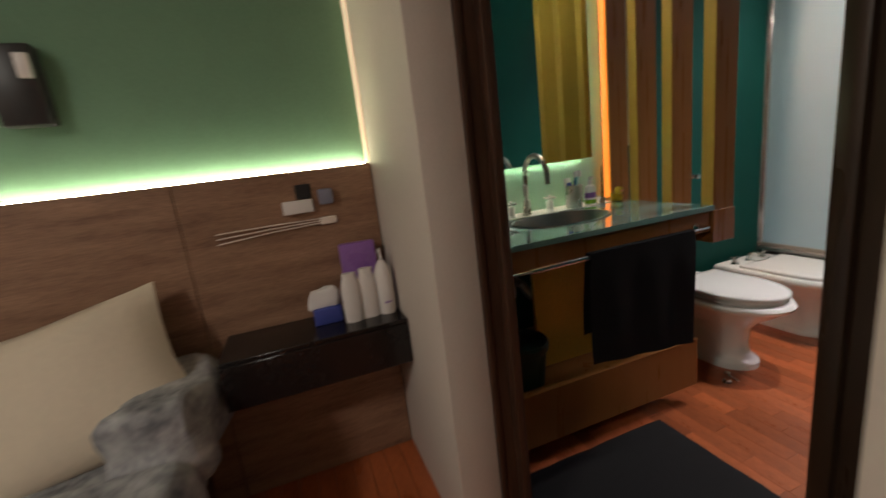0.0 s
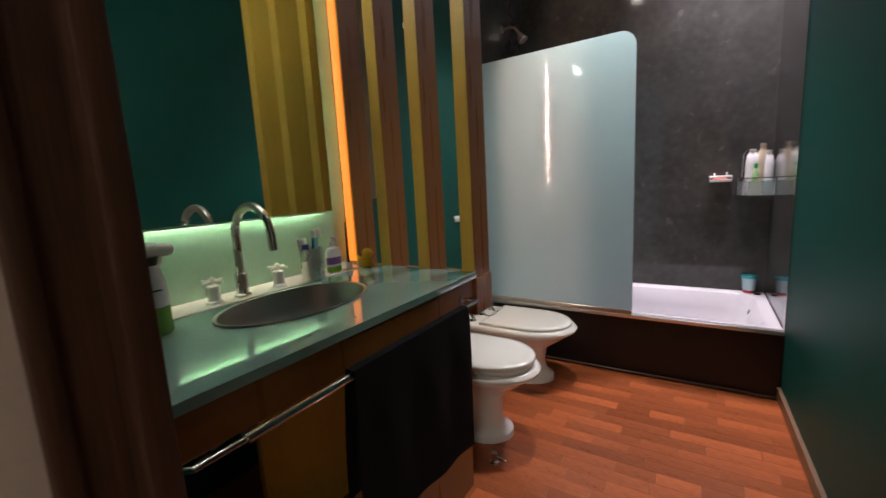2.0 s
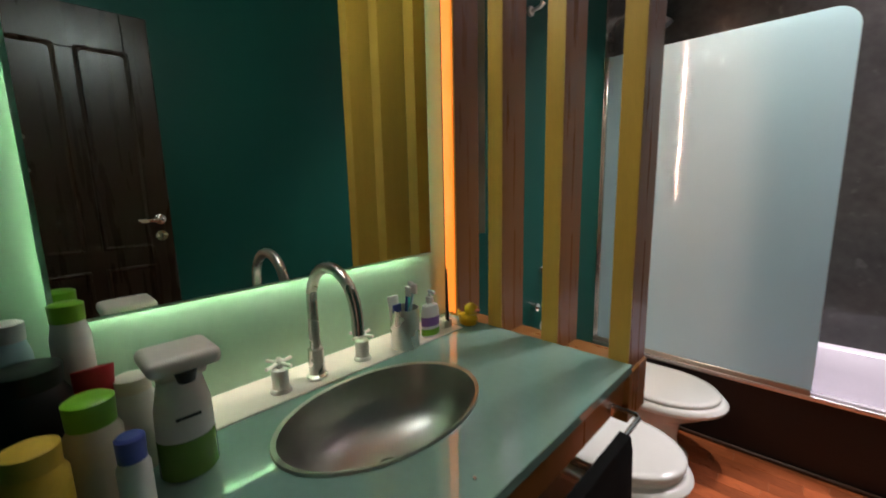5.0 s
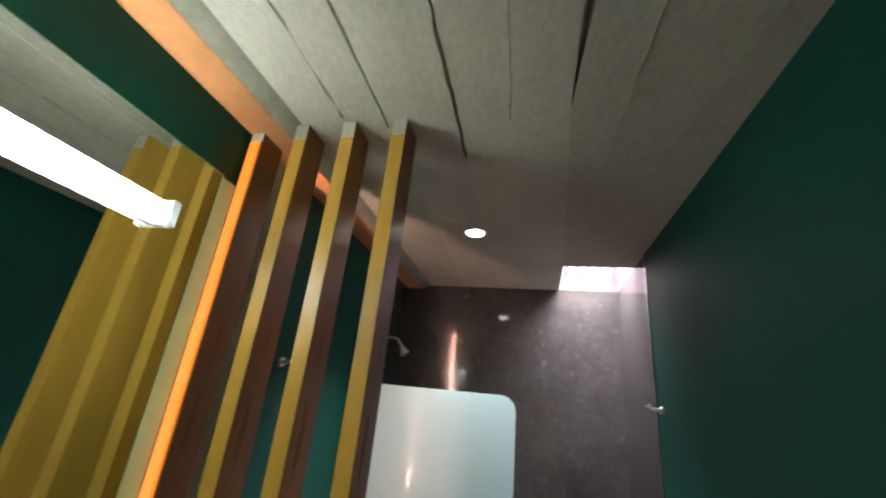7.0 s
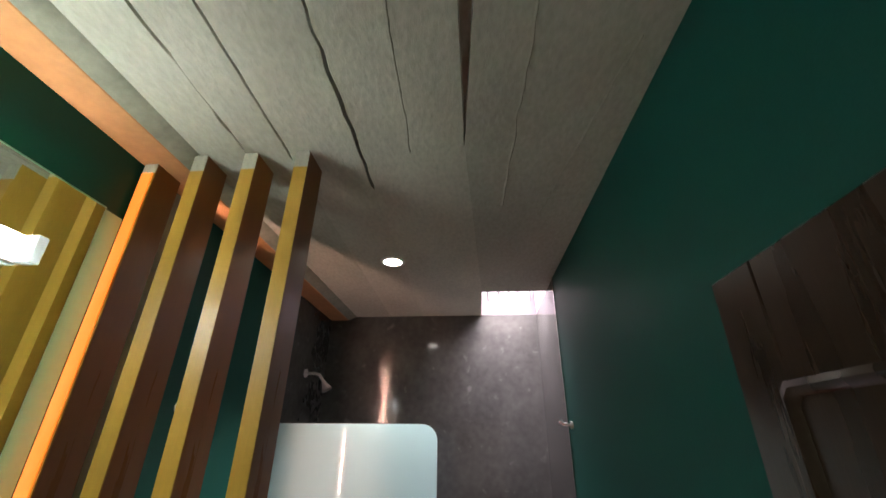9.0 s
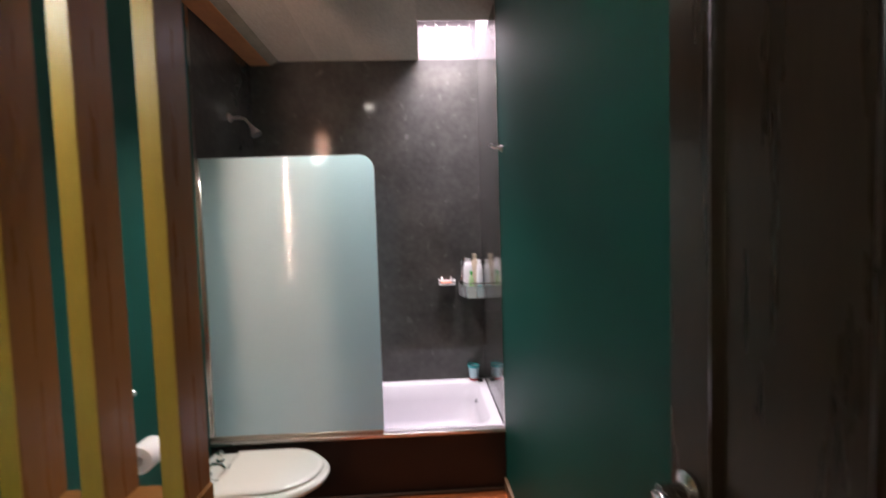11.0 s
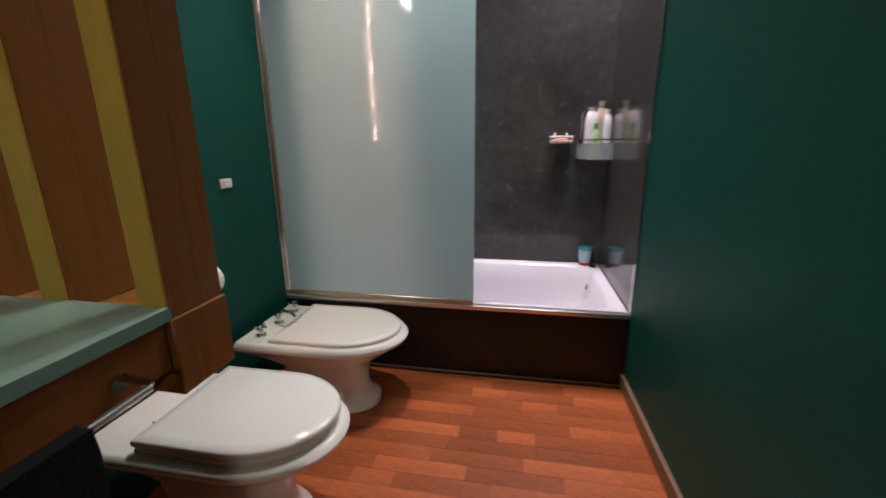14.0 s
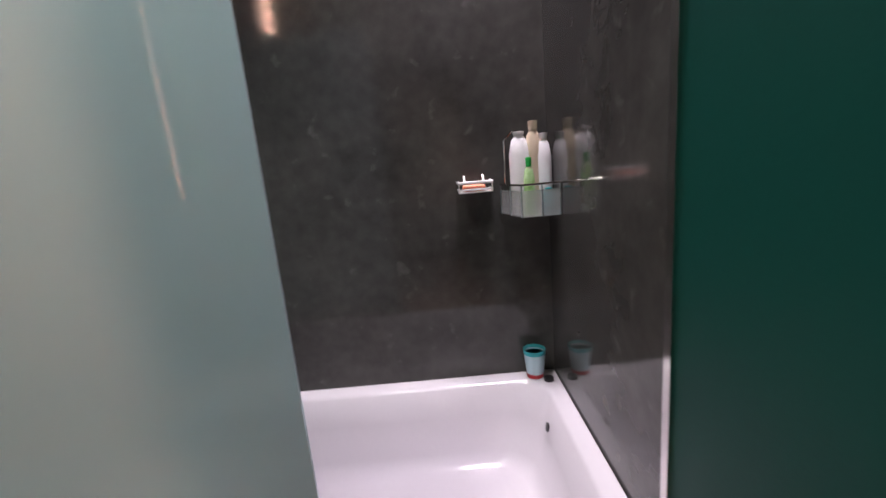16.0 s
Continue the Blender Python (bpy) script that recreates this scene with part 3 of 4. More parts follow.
def mirror_unit():
    structure("backsplash", bx((0.0005, DOORY + 0.001, TOP + 0.001), (0.012, 1.686, 2.585), 0.001), BACKGLASS, "pale green back-painted glass behind the mirror")
    m = thing("wall_mirror", "large frameless wall mirror lit from behind", "mirror", (0.04, 1.14, 1.12))
    part("mirror_glass", bx((0.038, 0.704, 1.124), (0.042, 1.588, 2.571)), MIRROR, m)
    part("backing", bx((0.032, 0.696, 1.117), (0.0378, 1.596, 2.579), 0.001), mat("pale_mint_glass_edge", (0.6, 0.82, 0.68), 0.15, vary=0.03, bump=0), m, "pale green glass edge")
    for lo, hi in (((0.0125, 0.78, 1.2), (0.031, 0.8, 2.5)), ((0.0125, 1.49, 1.2), (0.031, 1.51, 2.5)), ((0.0125, 0.76, 1.158), (0.031, 1.53, 1.174)), ((0.0125, 0.78, 2.51), (0.031, 1.51, 2.53))):
        part("light_tape", bx(lo, hi), LEDHALO, m, "hidden light tape")
    l = thing("mirror_lamp", "bright white tube lamp fixed over the mirror", "wall lamp", (0.06, 1.16, 2.34))
    part("diffuser", bx((0.052, 0.87, 2.313), (0.092, 1.402, 2.365), 0.012, 3), TUBE, l, "glowing white diffuser")
    part("base", bx((0.0425, 0.846, 2.303), (0.0515, 1.43, 2.377), 0.003), WHITEPL, l)
    for y0, y1 in ((0.842, 0.8695), (1.4025, 1.432)):
        part("end_cap", bx((0.052, y0, 2.302), (0.102, y1, 2.378), 0.004, 2), CLEAR, l)


mirror_unit()


# ---- towel rail and towel ----
def towel_rail():
    r = thing("towel_rail", "chrome towel rail along the front of the washstand", "towel rail", (0.70, 1.1, 0.8))
    z = 0.803
    part("bar", tube([(0.631, 0.662, z), (0.69, 0.662, z), (0.7, 0.672, z), (0.7, 0.75, z), (0.7, 1.58, z + 0.012), (0.69, 1.592, z + 0.012), (0.631, 1.592, z + 0.012)], 0.0055, 10), CHROME, r)
    part("sleeve", tube([(0.7, 0.755, z), (0.7, 1.46, z + 0.009)], 0.0095, 12), CHROME, r)
    for y in (0.662, 1.592):
        part("flange", tube([(0.6305, y, z + 0.005), (0.638, y, z + 0.005)], 0.014, 14), CHROME, r)
    bm = bmesh.new()
    prof = []
    n = 26
    for i in range(n + 1):
        u = i / n
        if u < 0.52:
            k = u / 0.52
            prof.append((0.716 + 0.006 * math.sin(k * 3), 0.37 + k * 0.44))
        elif u < 0.6:
            a = (u - 0.52) / 0.08 * math.pi
            prof.append((0.7 + 0.016 * math.cos(a), 0.812 + 0.014 * math.sin(a)))
        else:
            k = (u - 0.6) / 0.4
            prof.append((0.684 - 0.004 * k, 0.81 - k * 0.3))
    m = 22
    rows = []
    for i, (x, z_) in enumerate(prof):
        row = []
        for j in range(m + 1):
            y = 0.985 + (1.485 - 0.985) * j / m
            drop = max(0.0, 0.81 - z_) * (0.11 * (1 - j / m) - 0.03) * (-1 if x > 0.7 else 0)
            row.append(bm.verts.new((x + 0.004 * math.sin(y * 34 + z_ * 3) * min(1, (0.83 - z_) * 6), y + 0.008 * math.sin(z_ * 9), z_ + drop * -1)))
        rows.append(row)
    for a, b in zip(rows, rows[1:]):
        for j in range(m):
            bm.faces.new((a[j], a[j + 1], b[j + 1], b[j]))
    bmesh.ops.solidify(bm, geom=bm.faces[:], thickness=0.006)
    solid("towel", bm, BLACKCLOTH, "black terry towel hanging over the chrome rail", "towel", smooth=60, base=(0.7, 1.2, 0.4))


towel_rail()


def bath_mat():
    bm = bx((0.66, 0.64, 0.0), (1.16, 1.36, 0.014), 0.005, 2)
    bmesh.ops.subdivide_edges(bm, edges=[e for e in bm.edges if e.calc_length() > 0.2], cuts=9, use_grid_fill=True)
    solid("bath_mat", wave(bm, 0.004, 9), BLACKCLOTH, "black fabric bath mat in front of the washstand", "bath mat", base=(0.9, 1.0, 0.0))


bath_mat()


def waste_bin():
    b = thing("waste_bin", "small dark green plastic bin on the washstand shelf", "bin", (0.48, 0.82, 0.262))
    part("bucket", lathe(0.48, 0.82, [(0.001, 0.262), (0.085, 0.262), (0.105, 0.44), (0.11, 0.45), (0.1, 0.45), (0.08, 0.27), (0.001, 0.27)], 28), DARKGREENPL, b)
    part("liner", lathe(0.48, 0.82, [(0.111, 0.425), (0.114, 0.45), (0.108, 0.458), (0.1, 0.452), (0.098, 0.43)], 28), DARKGREENPL, b)


waste_bin()


# ---- things on the worktop ----
def tumbler():
    x, y, z = 0.127, 1.394, TOP + 0.003
    t = thing("toothbrush_cup", "brushed steel cup holding toothbrushes and toothpaste", "cup", (x, y, z))
    part("cup", lathe(x, y, [(0.001, z), (0.04, z), (0.041, z + 0.002), (0.041, z + 0.112), (0.038, z + 0.112), (0.038, z + 0.006), (0.001, z + 0.006)], 28), STEEL, t)
    p = part("toothpaste_tube", loft([ell(x - 0.008, y - 0.016, z + 0.008, 0.012, 0.012, 12), ell(x - 0.01, y - 0.02, z + 0.04, 0.013, 0.013, 12), ell(x - 0.012, y - 0.03, z + 0.15, 0.004, 0.02, 12)]), WHITEPL, t, "white toothpaste tube")
    part("tube_band", bx((x - 0.001, y - 0.042, z + 0.105), (x + 0.003, y - 0.012, z + 0.128), 0.001), BLUEPL, p, "dark blue band")
    for dx, dy, m in ((0.012, 0.012, PALEBLUE), (-0.006, 0.02, TEAL), (0.016, -0.006, BLUEPL)):
        b = part("toothbrush", tube([(x, y, z + 0.01), (x + dx, y + dy, z + 0.105), (x + dx * 1.8, y + dy * 1.8, z + 0.178)], [0.0045, 0.0045, 0.003], 8), m, t)
        part("bristles", bx((x + dx * 1.6 - 0.004, y + dy * 1.6 - 0.005, z + 0.152), (x + dx * 1.6 + 0.013, y + dy * 1.6 + 0.005, z + 0.18), 0.002), WHITEPL, b)


tumbler()


def lotion(x, y):
    z = TOP + 0.003
    t = thing("lotion_bottle", "small white pump bottle with a printed label beside the steel cup", "bottle", (x, y, z))
    part("body", loft([ell(x, y, z + h, 0.02 * k, 0.032 * k, 20) for h, k in ((0, 0.9), (0.004, 1), (0.078, 1), (0.095, 0.85), (0.1, 0.4), (0.104, 0.35))]), BRIGHTPL, t)
    part("label", loft([ell(x, y, z + h, 0.0205, 0.0325, 20) for h in (0.035, 0.062)], False, False), LILAC, t, "pinkish grey label")
    part("base_band", loft([ell(x, y, z + h, 0.0205, 0.0325, 20) for h in (0.006, 0.026)], False, False), LIME, t, "yellow-green lower band")
    part("pump", join(lathe(x, y, [(0.001, z + 0.104), (0.012, z + 0.104), (0.011, z + 0.12), (0.005, z + 0.122), (0.005, z + 0.138), (0.001, z + 0.138)], 14), tube([(x - 0.004, y, z + 0.137), (x + 0.022, y, z + 0.134)], 0.005, 8)), WHITEPL, t)


lotion(0.125, 1.497)


def incense():
    x, y, z = 0.11, 1.575, TOP + 0.003
    t = thing("incense_holder", "pale block holding a thin dark stick", "incense holder", (x, y, z))
    part("block", bx((x - 0.018, y - 0.018, z), (x + 0.018, y + 0.018, z + 0.028), 0.006, 2), LEDGE, t)
    part("stick", tube([(x + 0.012, y, z + 0.02), (x + 0.012, y, z + 0.07), (x + 0.012, y, z + 0.19)], [0.006, 0.0055, 0.0025], 8), BLACKPL, t, "dark thin stick")


incense()


def duck():
    x, y, z = 0.15, 1.645, TOP
    d = thing("rubber_duck", "yellow rubber duck with an orange beak", "toy duck", (x, y, z))
    b = loft([ell(x + o, y, z + h, rx, ry, 20) for h, rx, ry, o in ((0, 0.018, 0.016, 0), (0.006, 0.028, 0.024, 0), (0.022, 0.033, 0.028, 0), (0.036, 0.028, 0.023, -0.002), (0.044, 0.014, 0.012, 0.004))])
    h = loft([ell(x + 0.012, y, z + k, r, r, 20) for k, r in ((0.036, 0.01), (0.042, 0.019), (0.055, 0.0225), (0.066, 0.02), (0.074, 0.011), (0.077, 0.002))])
    tail = loft([ell(x - 0.03, y, z + 0.024, 0.01, 0.014, 12), ell(x - 0.038, y, z + 0.034, 0.006, 0.01, 12), ell(x - 0.043, y, z + 0.044, 0.002, 0.004, 12)])
    part("body", join(b, h, tail), YELLOW, d)
    part("beak", loft([ell(x + 0.03, y, z + 0.051, 0.006, 0.01, 12), ell(x + 0.04, y, z + 0.055, 0.006, 0.009, 12), ell(x + 0.034, y, z + 0.059, 0.005, 0.007, 12)]), SOAP, d, "orange beak")


duck()


def dispenser():
    x, y, z = 0.23, 0.826, TOP
    t = thing("soap_dispenser", "clear soap dispenser with green liquid and a cream top", "soap dispenser", (x, y, z))
    part("reservoir", loft([ell(x, y, z + h, 0.04 * k, 0.043 * k, 24) for h, k in ((0, 0.92), (0.005, 1), (0.066, 0.98))]), mat("green_liquid_soap", (0.16, 0.3, 0.06), 0.15, vary=0.05, bump=0), t, "reservoir of green soap")
    part("body", loft([ell(x, y, z + h, 0.039 * k, 0.042 * k, 24) for h, k in ((0.067, 1), (0.114, 0.97), (0.15, 0.8), (0.167, 0.7))]), WHITEPL, t)
    part("neck", bx((x - 0.03, y - 0.036, z + 0.165), (x + 0.03, y + 0.036, z + 0.189), 0.01, 3), LEDGE, t)
    part("head", bx((x - 0.035, y - 0.05, z + 0.187), (x + 0.06, y + 0.05, z + 0.214), 0.011, 3), LEDGE, t, "cream flat top")
    part("nozzle", lathe(x + 0.045, y, [(0.001, z + 0.167), (0.012, z + 0.169), (0.016, z + 0.188), (0.001, z + 0.189)], 16), BLACKPL, t, "black nozzle")
    part("mark", bx((x + 0.038, y - 0.02, z + 0.106), (x + 0.041, y + 0.015, z + 0.110)), BLACKPL, t)


dispenser()


def jar(name, x, y, r, h, body, cap, caph, label, cat="bottle", caplabel=""):
    z = TOP
    t = thing(name, label, cat, (x, y, z), "toiletries on the worktop")
    part("body", lathe(x, y, [(0.001, z), (r * 0.94, z), (r, z + 0.004), (r, z + h * 0.9), (r * 0.8, z + h), (0.001, z + h)], 24), body, t)
    part("cap", lathe(x, y, [(0.001, z + h), (r * 0.85, z + h), (r * 0.88, z + h + caph * 0.9), (r * 0.7, z + h + caph), (0.001, z + h + caph)], 24), cap, t, caplabel)


jar("cream_jar", 0.16, 0.775, 0.03, 0.135, WHITEPL, LEDGE, 0.025, "white plastic jar with a cream screw lid", "jar", "cream lid")
jar("deodorant_can", 0.16, 0.66, 0.045, 0.185, BLACKPL, BLACKPL, 0.03, "black rounded can with a wide black cap", "can")
jar("lime_capped_bottle", 0.235, 0.715, 0.034, 0.135, BEIGE, LIME, 0.04, "squat bottle with a wide lime-green cap", "bottle", "lime-green cap")
jar("blue_capped_bottle", 0.31, 0.745, 0.02, 0.1, WHITEPL, BLUEPL, 0.035, "small white bottle with a dark blue cap", "bottle", "dark blue cap")
jar("yellow_bottle", 0.275, 0.652, 0.034, 0.12, MUSTARD, MUSTARD, 0.03, "short yellow-brown plastic bottle on the worktop", "bottle")
jar("green_capped_bottle", 0.1, 0.715, 0.026, 0.255, WHITEPL, LIME, 0.03, "tall white bottle with a green cap", "bottle", "green cap")
jar("clear_bottle", 0.075, 0.645, 0.026, 0.235, PALEBLUE, WHITEPL, 0.03, "tall pale bottle near the door wall", "bottle")
tt = thing("paste_tube", "standing pink and white toothpaste tube", "tube", (0.17, 0.725, TOP))
part("tube_body", loft([ell(0.17, 0.725, TOP + 0.03, 0.014, 0.014, 16), ell(0.17, 0.725, TOP + 0.05, 0.018, 0.018, 16), ell(0.165, 0.73, TOP + 0.19, 0.004, 0.026, 16)]), REDPL, tt)
part("tube_cap", lathe(0.17, 0.725, [(0.001, TOP), (0.015, TOP), (0.014, TOP + 0.031), (0.001, TOP + 0.031)], 16), WHITEPL, tt, "white cap")


# ---- toilet and bidet ----
def dring(x0, x1, w, z, cy, n=20, sharp=0.62):
    xm = x1 - w * sharp
    pts = [(x0, cy - w / 2, z), (x0 + (xm - x0) * 0.5, cy - w / 2, z)]
    for i in range(n + 1):
        a = -math.pi / 2 + math.pi * i / n
        pts.append((xm + (x1 - xm) * math.cos(a), cy + w / 2 * math.sin(a), z))
    pts += [(x0 + (xm - x0) * 0.5, cy + w / 2, z), (x0, cy + w / 2, z)]
    return pts


def pedestal(cy, top, tip, width):
    s = tip / 0.72
    rows = [(0.2, 0.585, 0.24, 0.0), (0.2, 0.585, 0.24, 0.028), (0.205, 0.575, 0.225, 0.036), (0.21, 0.56, 0.212, 0.042), (0.215, 0.54, 0.2, 0.07), (0.215, 0.532, 0.196, 0.12), (0.2, 0.545, 0.205, 0.2), (0.16, 0.59, 0.25, top - 0.12), (0.1, 0.655, 0.33, top - 0.075), (0.07, 0.69, width - 0.015, top - 0.045), (0.055, 0.715, width + 0.01, top - 0.032), (0.055, 0.72, width + 0.012, top - 0.018), (0.058, 0.708, width - 0.004, top - 0.004), (0.06, 0.7, width - 0.02, top)]
    return loft([dring(a, b * s, w, z, cy) for a, b, w, z in rows])


def toilet():
    cy = 2.07
    t = thing("toilet", "white ceramic toilet with a closed white seat", "toilet", (0.3, cy, 0))
    part("bowl", pedestal(cy, 0.37, 0.735, 0.40), WHITE, t, smooth=50)
    part("seat", loft([dring(0.24, 0.705, 0.365, z, cy) if k else dring(0.243, 0.70, 0.358, z, cy) for k, z in ((0, 0.372), (1, 0.376), (1, 0.386), (0, 0.39))]), WHITE, t, smooth=50)
    part("lid", loft([dring(0.236 + i, 0.712 - i, 0.37 - 2 * i, z, cy) for i, z in ((0.003, 0.392), (0, 0.397), (0, 0.408), (0.004, 0.413), (0.03, 0.417))]), WHITE, t, smooth=50)
    for dy in (-0.08, 0.08):
        part("hinge", tube([(0.22, cy + dy - 0.015, 0.388), (0.22, cy + dy + 0.015, 0.388)], 0.012, 12), WHITEPL, t)


def bidet():
    cy = 2.715
    t = thing("bidet", "white ceramic bidet with a closed lid and chrome taps", "bidet", (0.3, cy, 0))
    part("bowl", pedestal(cy, 0.352, 0.735, 0.42), WHITE, t, smooth=50)
    part("lid", loft([dring(0.2 + i, 0.705 - i, 0.385 - 2 * i, z, cy) for i, z in ((0.003, 0.353), (0, 0.357), (0, 0.366), (0.004, 0.371), (0.03, 0.374))]), WHITE, t, smooth=50)
    for dy in (-0.13, 0.0, 0.13):
        k = part("tap", lathe(0.13, cy + dy, [(0.001, 0.35), (0.022, 0.35), (0.02, 0.358), (0.012, 0.362), (0.011, 0.385), (0.016, 0.39), (0.014, 0.402), (0.001, 0.405)], 16), CHROME, t, "chrome tap")
        if dy:
            part("cross_handle", join(tube([(0.105, cy + dy, 0.392), (0.155, cy + dy, 0.392)], 0.006, 8), tube([(0.13, cy + dy - 0.025, 0.392), (0.13, cy + dy + 0.025, 0.392)], 0.006, 8)), CHROME, k)
    part("spout", tube([(0.13, cy, 0.385), (0.16, cy, 0.41), (0.2, cy, 0.405), (0.215, cy, 0.385)], 0.009, 10), CHROME, t)
    part("chain", tube([(0.16, cy - 0.06, 0.376), (0.22, cy - 0.09, 0.378), (0.235, cy - 0.02, 0.378), (0.22, cy + 0.06, 0.378)], 0.0025, 6), STEEL, t)


toilet()
bidet()


# ---- wall fittings ----
def paper_holder():
    p = thing("toilet_paper_holder", "chrome holder with a white toilet roll on the green wall", "paper holder", (0.0, 2.38, 0.7))
    part("mount", tube([(0.0, 2.29, 0.76), (0.03, 2.29, 0.76)], 0.02, 14), CHROME, p)
    part("arm", tube([(0.028, 2.29, 0.76), (0.085, 2.29, 0.75), (0.085, 2.295, 0.69), (0.085, 2.42, 0.69)], 0.006, 10), CHROME, p)
    r = part("roll", join(lathe(0, 0, [(0.02, -0.05), (0.055, -0.05), (0.057, -0.045), (0.057, 0.045), (0.055, 0.05), (0.02, 0.05), (0.02, -0.05)], 28)), PAPER, p, "half-used white paper roll")
    r.data.transform(Matrix.Translation((0.085, -0.02, -0.035)) @ Matrix.Rotation(radians(90), 4, "X") @ Matrix.Translation((0.0, 2.38, 0.7)))
    k = thing("wall_hook", "small chrome wall knob above the paper holder", "hook", (0.0, 2.36, 0.92))
    part("knob", tube([(0.0, 2.36, 0.925), (0.02, 2.36, 0.925), (0.03, 2.36, 0.925), (0.05, 2.36, 0.925), (0.056, 2.36, 0.925)], [0.018, 0.016, 0.008, 0.016, 0.01], 16), CHROME, k)


paper_holder()
sw = thing("wall_switch", "small white rectangular switch on the green wall", "switch", (0.0, 2.655, 0.985))
part("plate", bx((0.0, 2.622, 0.968), (0.011, 2.69, 1.006), 0.004, 2), WHITEPL, sw)
part("rocker", bx((0.011, 2.638, 0.974), (0.014, 2.674, 1.0), 0.001), WHITEPL, sw)


def hook(name, x, y, z, d, label):
    h = thing(name, label, "hook", (x, y, z))
    part("rose", tube([(x, y, z), (x + d * 0.012, y, z)], 0.019, 16), SATIN, h)
    part("peg", tube([(x + d * 0.012, y, z), (x + d * 0.05, y, z + 0.005), (x + d * 0.065, y, z + 0.02)], [0.008, 0.007, 0.011], 12), SATIN, h)


hook("robe_hook", 0.0, 2.23, 2.02, 1, "chrome robe hook on the green wall")
hook("clothes_hook", W, 2.9, 1.99, -1, "chrome hook on the green wall beside the alcove")

# floor valve near the toilet
fv = thing("floor_valve", "small chrome water valve on the floor", "valve", (0.6, 1.78, 0))
part("body", lathe(0.6, 1.86, [(0.001, 0.0), (0.022, 0.0), (0.02, 0.006), (0.01, 0.012), (0.01, 0.04), (0.013, 0.05), (0.001, 0.055)], 14), CHROME, fv)
part("pipe", tube([(0.6, 1.86, 0.035), (0.65, 1.85, 0.035), (0.66, 1.85, 0.03)], 0.006, 8), CHROME, fv)
for y, z in ((1.81, 0.15), (1.5, 0.14)):
    wxy = wx(y)
    dm = thing("screw_plug", "small pale plug in the green wall", "wall plug", (wxy, y, z), "plugs in the wall")
    part("button", tube([(wxy, y, z), (wxy - 0.006, y, z), (wxy - 0.009, y, z)], [0.013, 0.012, 0.006], 14), mat("grey_green_filler", (0.2, 0.32, 0.26), 0.6), dm)


# ---- bath ----
def bath():
    b = thing("bathtub", "white enamel bathtub behind a black front panel", "bathtub", (W / 2, 3.4, 0))
    part("front_panel", bx((0.001, TUB, 0.0), (W - 0.001, TUB + 0.03, RIM - 0.022), 0.002), mat("dark_bath_panel", (0.011, 0.0075, 0.0065), 0.4, vary=0.3, scale=3, bump=0.1), b, "near-black smooth front panel")
    x0, x1, y0, y1 = 0.002, W - 0.002, TUB + 0.03, BACK - 0.002

    def rr(x0, x1, y0, y1, r, z, n=8):
        pts = []
        for cx_, cy_, a0 in ((x1 - r, y1 - r, 0), (x0 + r, y1 - r, 90), (x0 + r, y0 + r, 180), (x1 - r, y0 + r, 270)):
            pts += [(cx_ + r * math.cos(radians(a0 + 90 * i / n)), cy_ + r * math.sin(radians(a0 + 90 * i / n)), z) for i in range(n + 1)]
        return pts
    rings = [rr(x0, x1, y0, y1, 0.004, 0.28), rr(x0, x1, y0, y1, 0.004, RIM - 0.006), rr(x0 + 0.004, x1 - 0.004, y0 + 0.004, y1 - 0.004, 0.006, RIM),
             rr(x0 + 0.07, x1 - 0.055, y0 + 0.035, y1 - 0.06, 0.1, RIM - 0.001), rr(x0 + 0.085, x1 - 0.068, y0 + 0.048, y1 - 0.073, 0.11, RIM - 0.014),
             rr(x0 + 0.12, x1 - 0.1, y0 + 0.075, y1 - 0.1, 0.13, RIM - 0.12), rr(x0 + 0.2, x1 - 0.13, y0 + 0.1, y1 - 0.125, 0.14, RIM - 0.26), rr(x0 + 0.26, x1 - 0.18, y0 + 0.15, y1 - 0.17, 0.12, RIM - 0.3)]
    part("tub", loft(rings, False, True), ENAMEL, b, smooth=50)
    part("rim_strip", bx((0.001, TUB - 0.006, RIM - 0.022), (W - 0.001, TUB + 0.029, RIM), 0.004, 2), SATIN, b, "polished metal strip along the rim")
    o = part("overflow", lathe(1.61, 3.56, [(0.001, 0), (0.016, 0), (0.016, 0.004), (0.001, 0.006)], 14), BLACKPL, b, "dark overflow hole")
    o.data.transform(Matrix.Translation((W / 2, 3.4, 0)))
    o.data.transform(Matrix.Translation((1.602 - W / 2, 3.56 - 3.4, 0.3)) @ Matrix.Rotation(radians(-75), 4, "Y") @ Matrix.Translation((-1.61, -3.56, 0)))
    part("stopper", lathe(1.658, 3.745, [(0.001, RIM), (0.02, RIM), (0.019, RIM + 0.012), (0.008, RIM + 0.016), (0.001, RIM + 0.016)], 16), BLACKPL, b, "black rubber stopper")


bath()


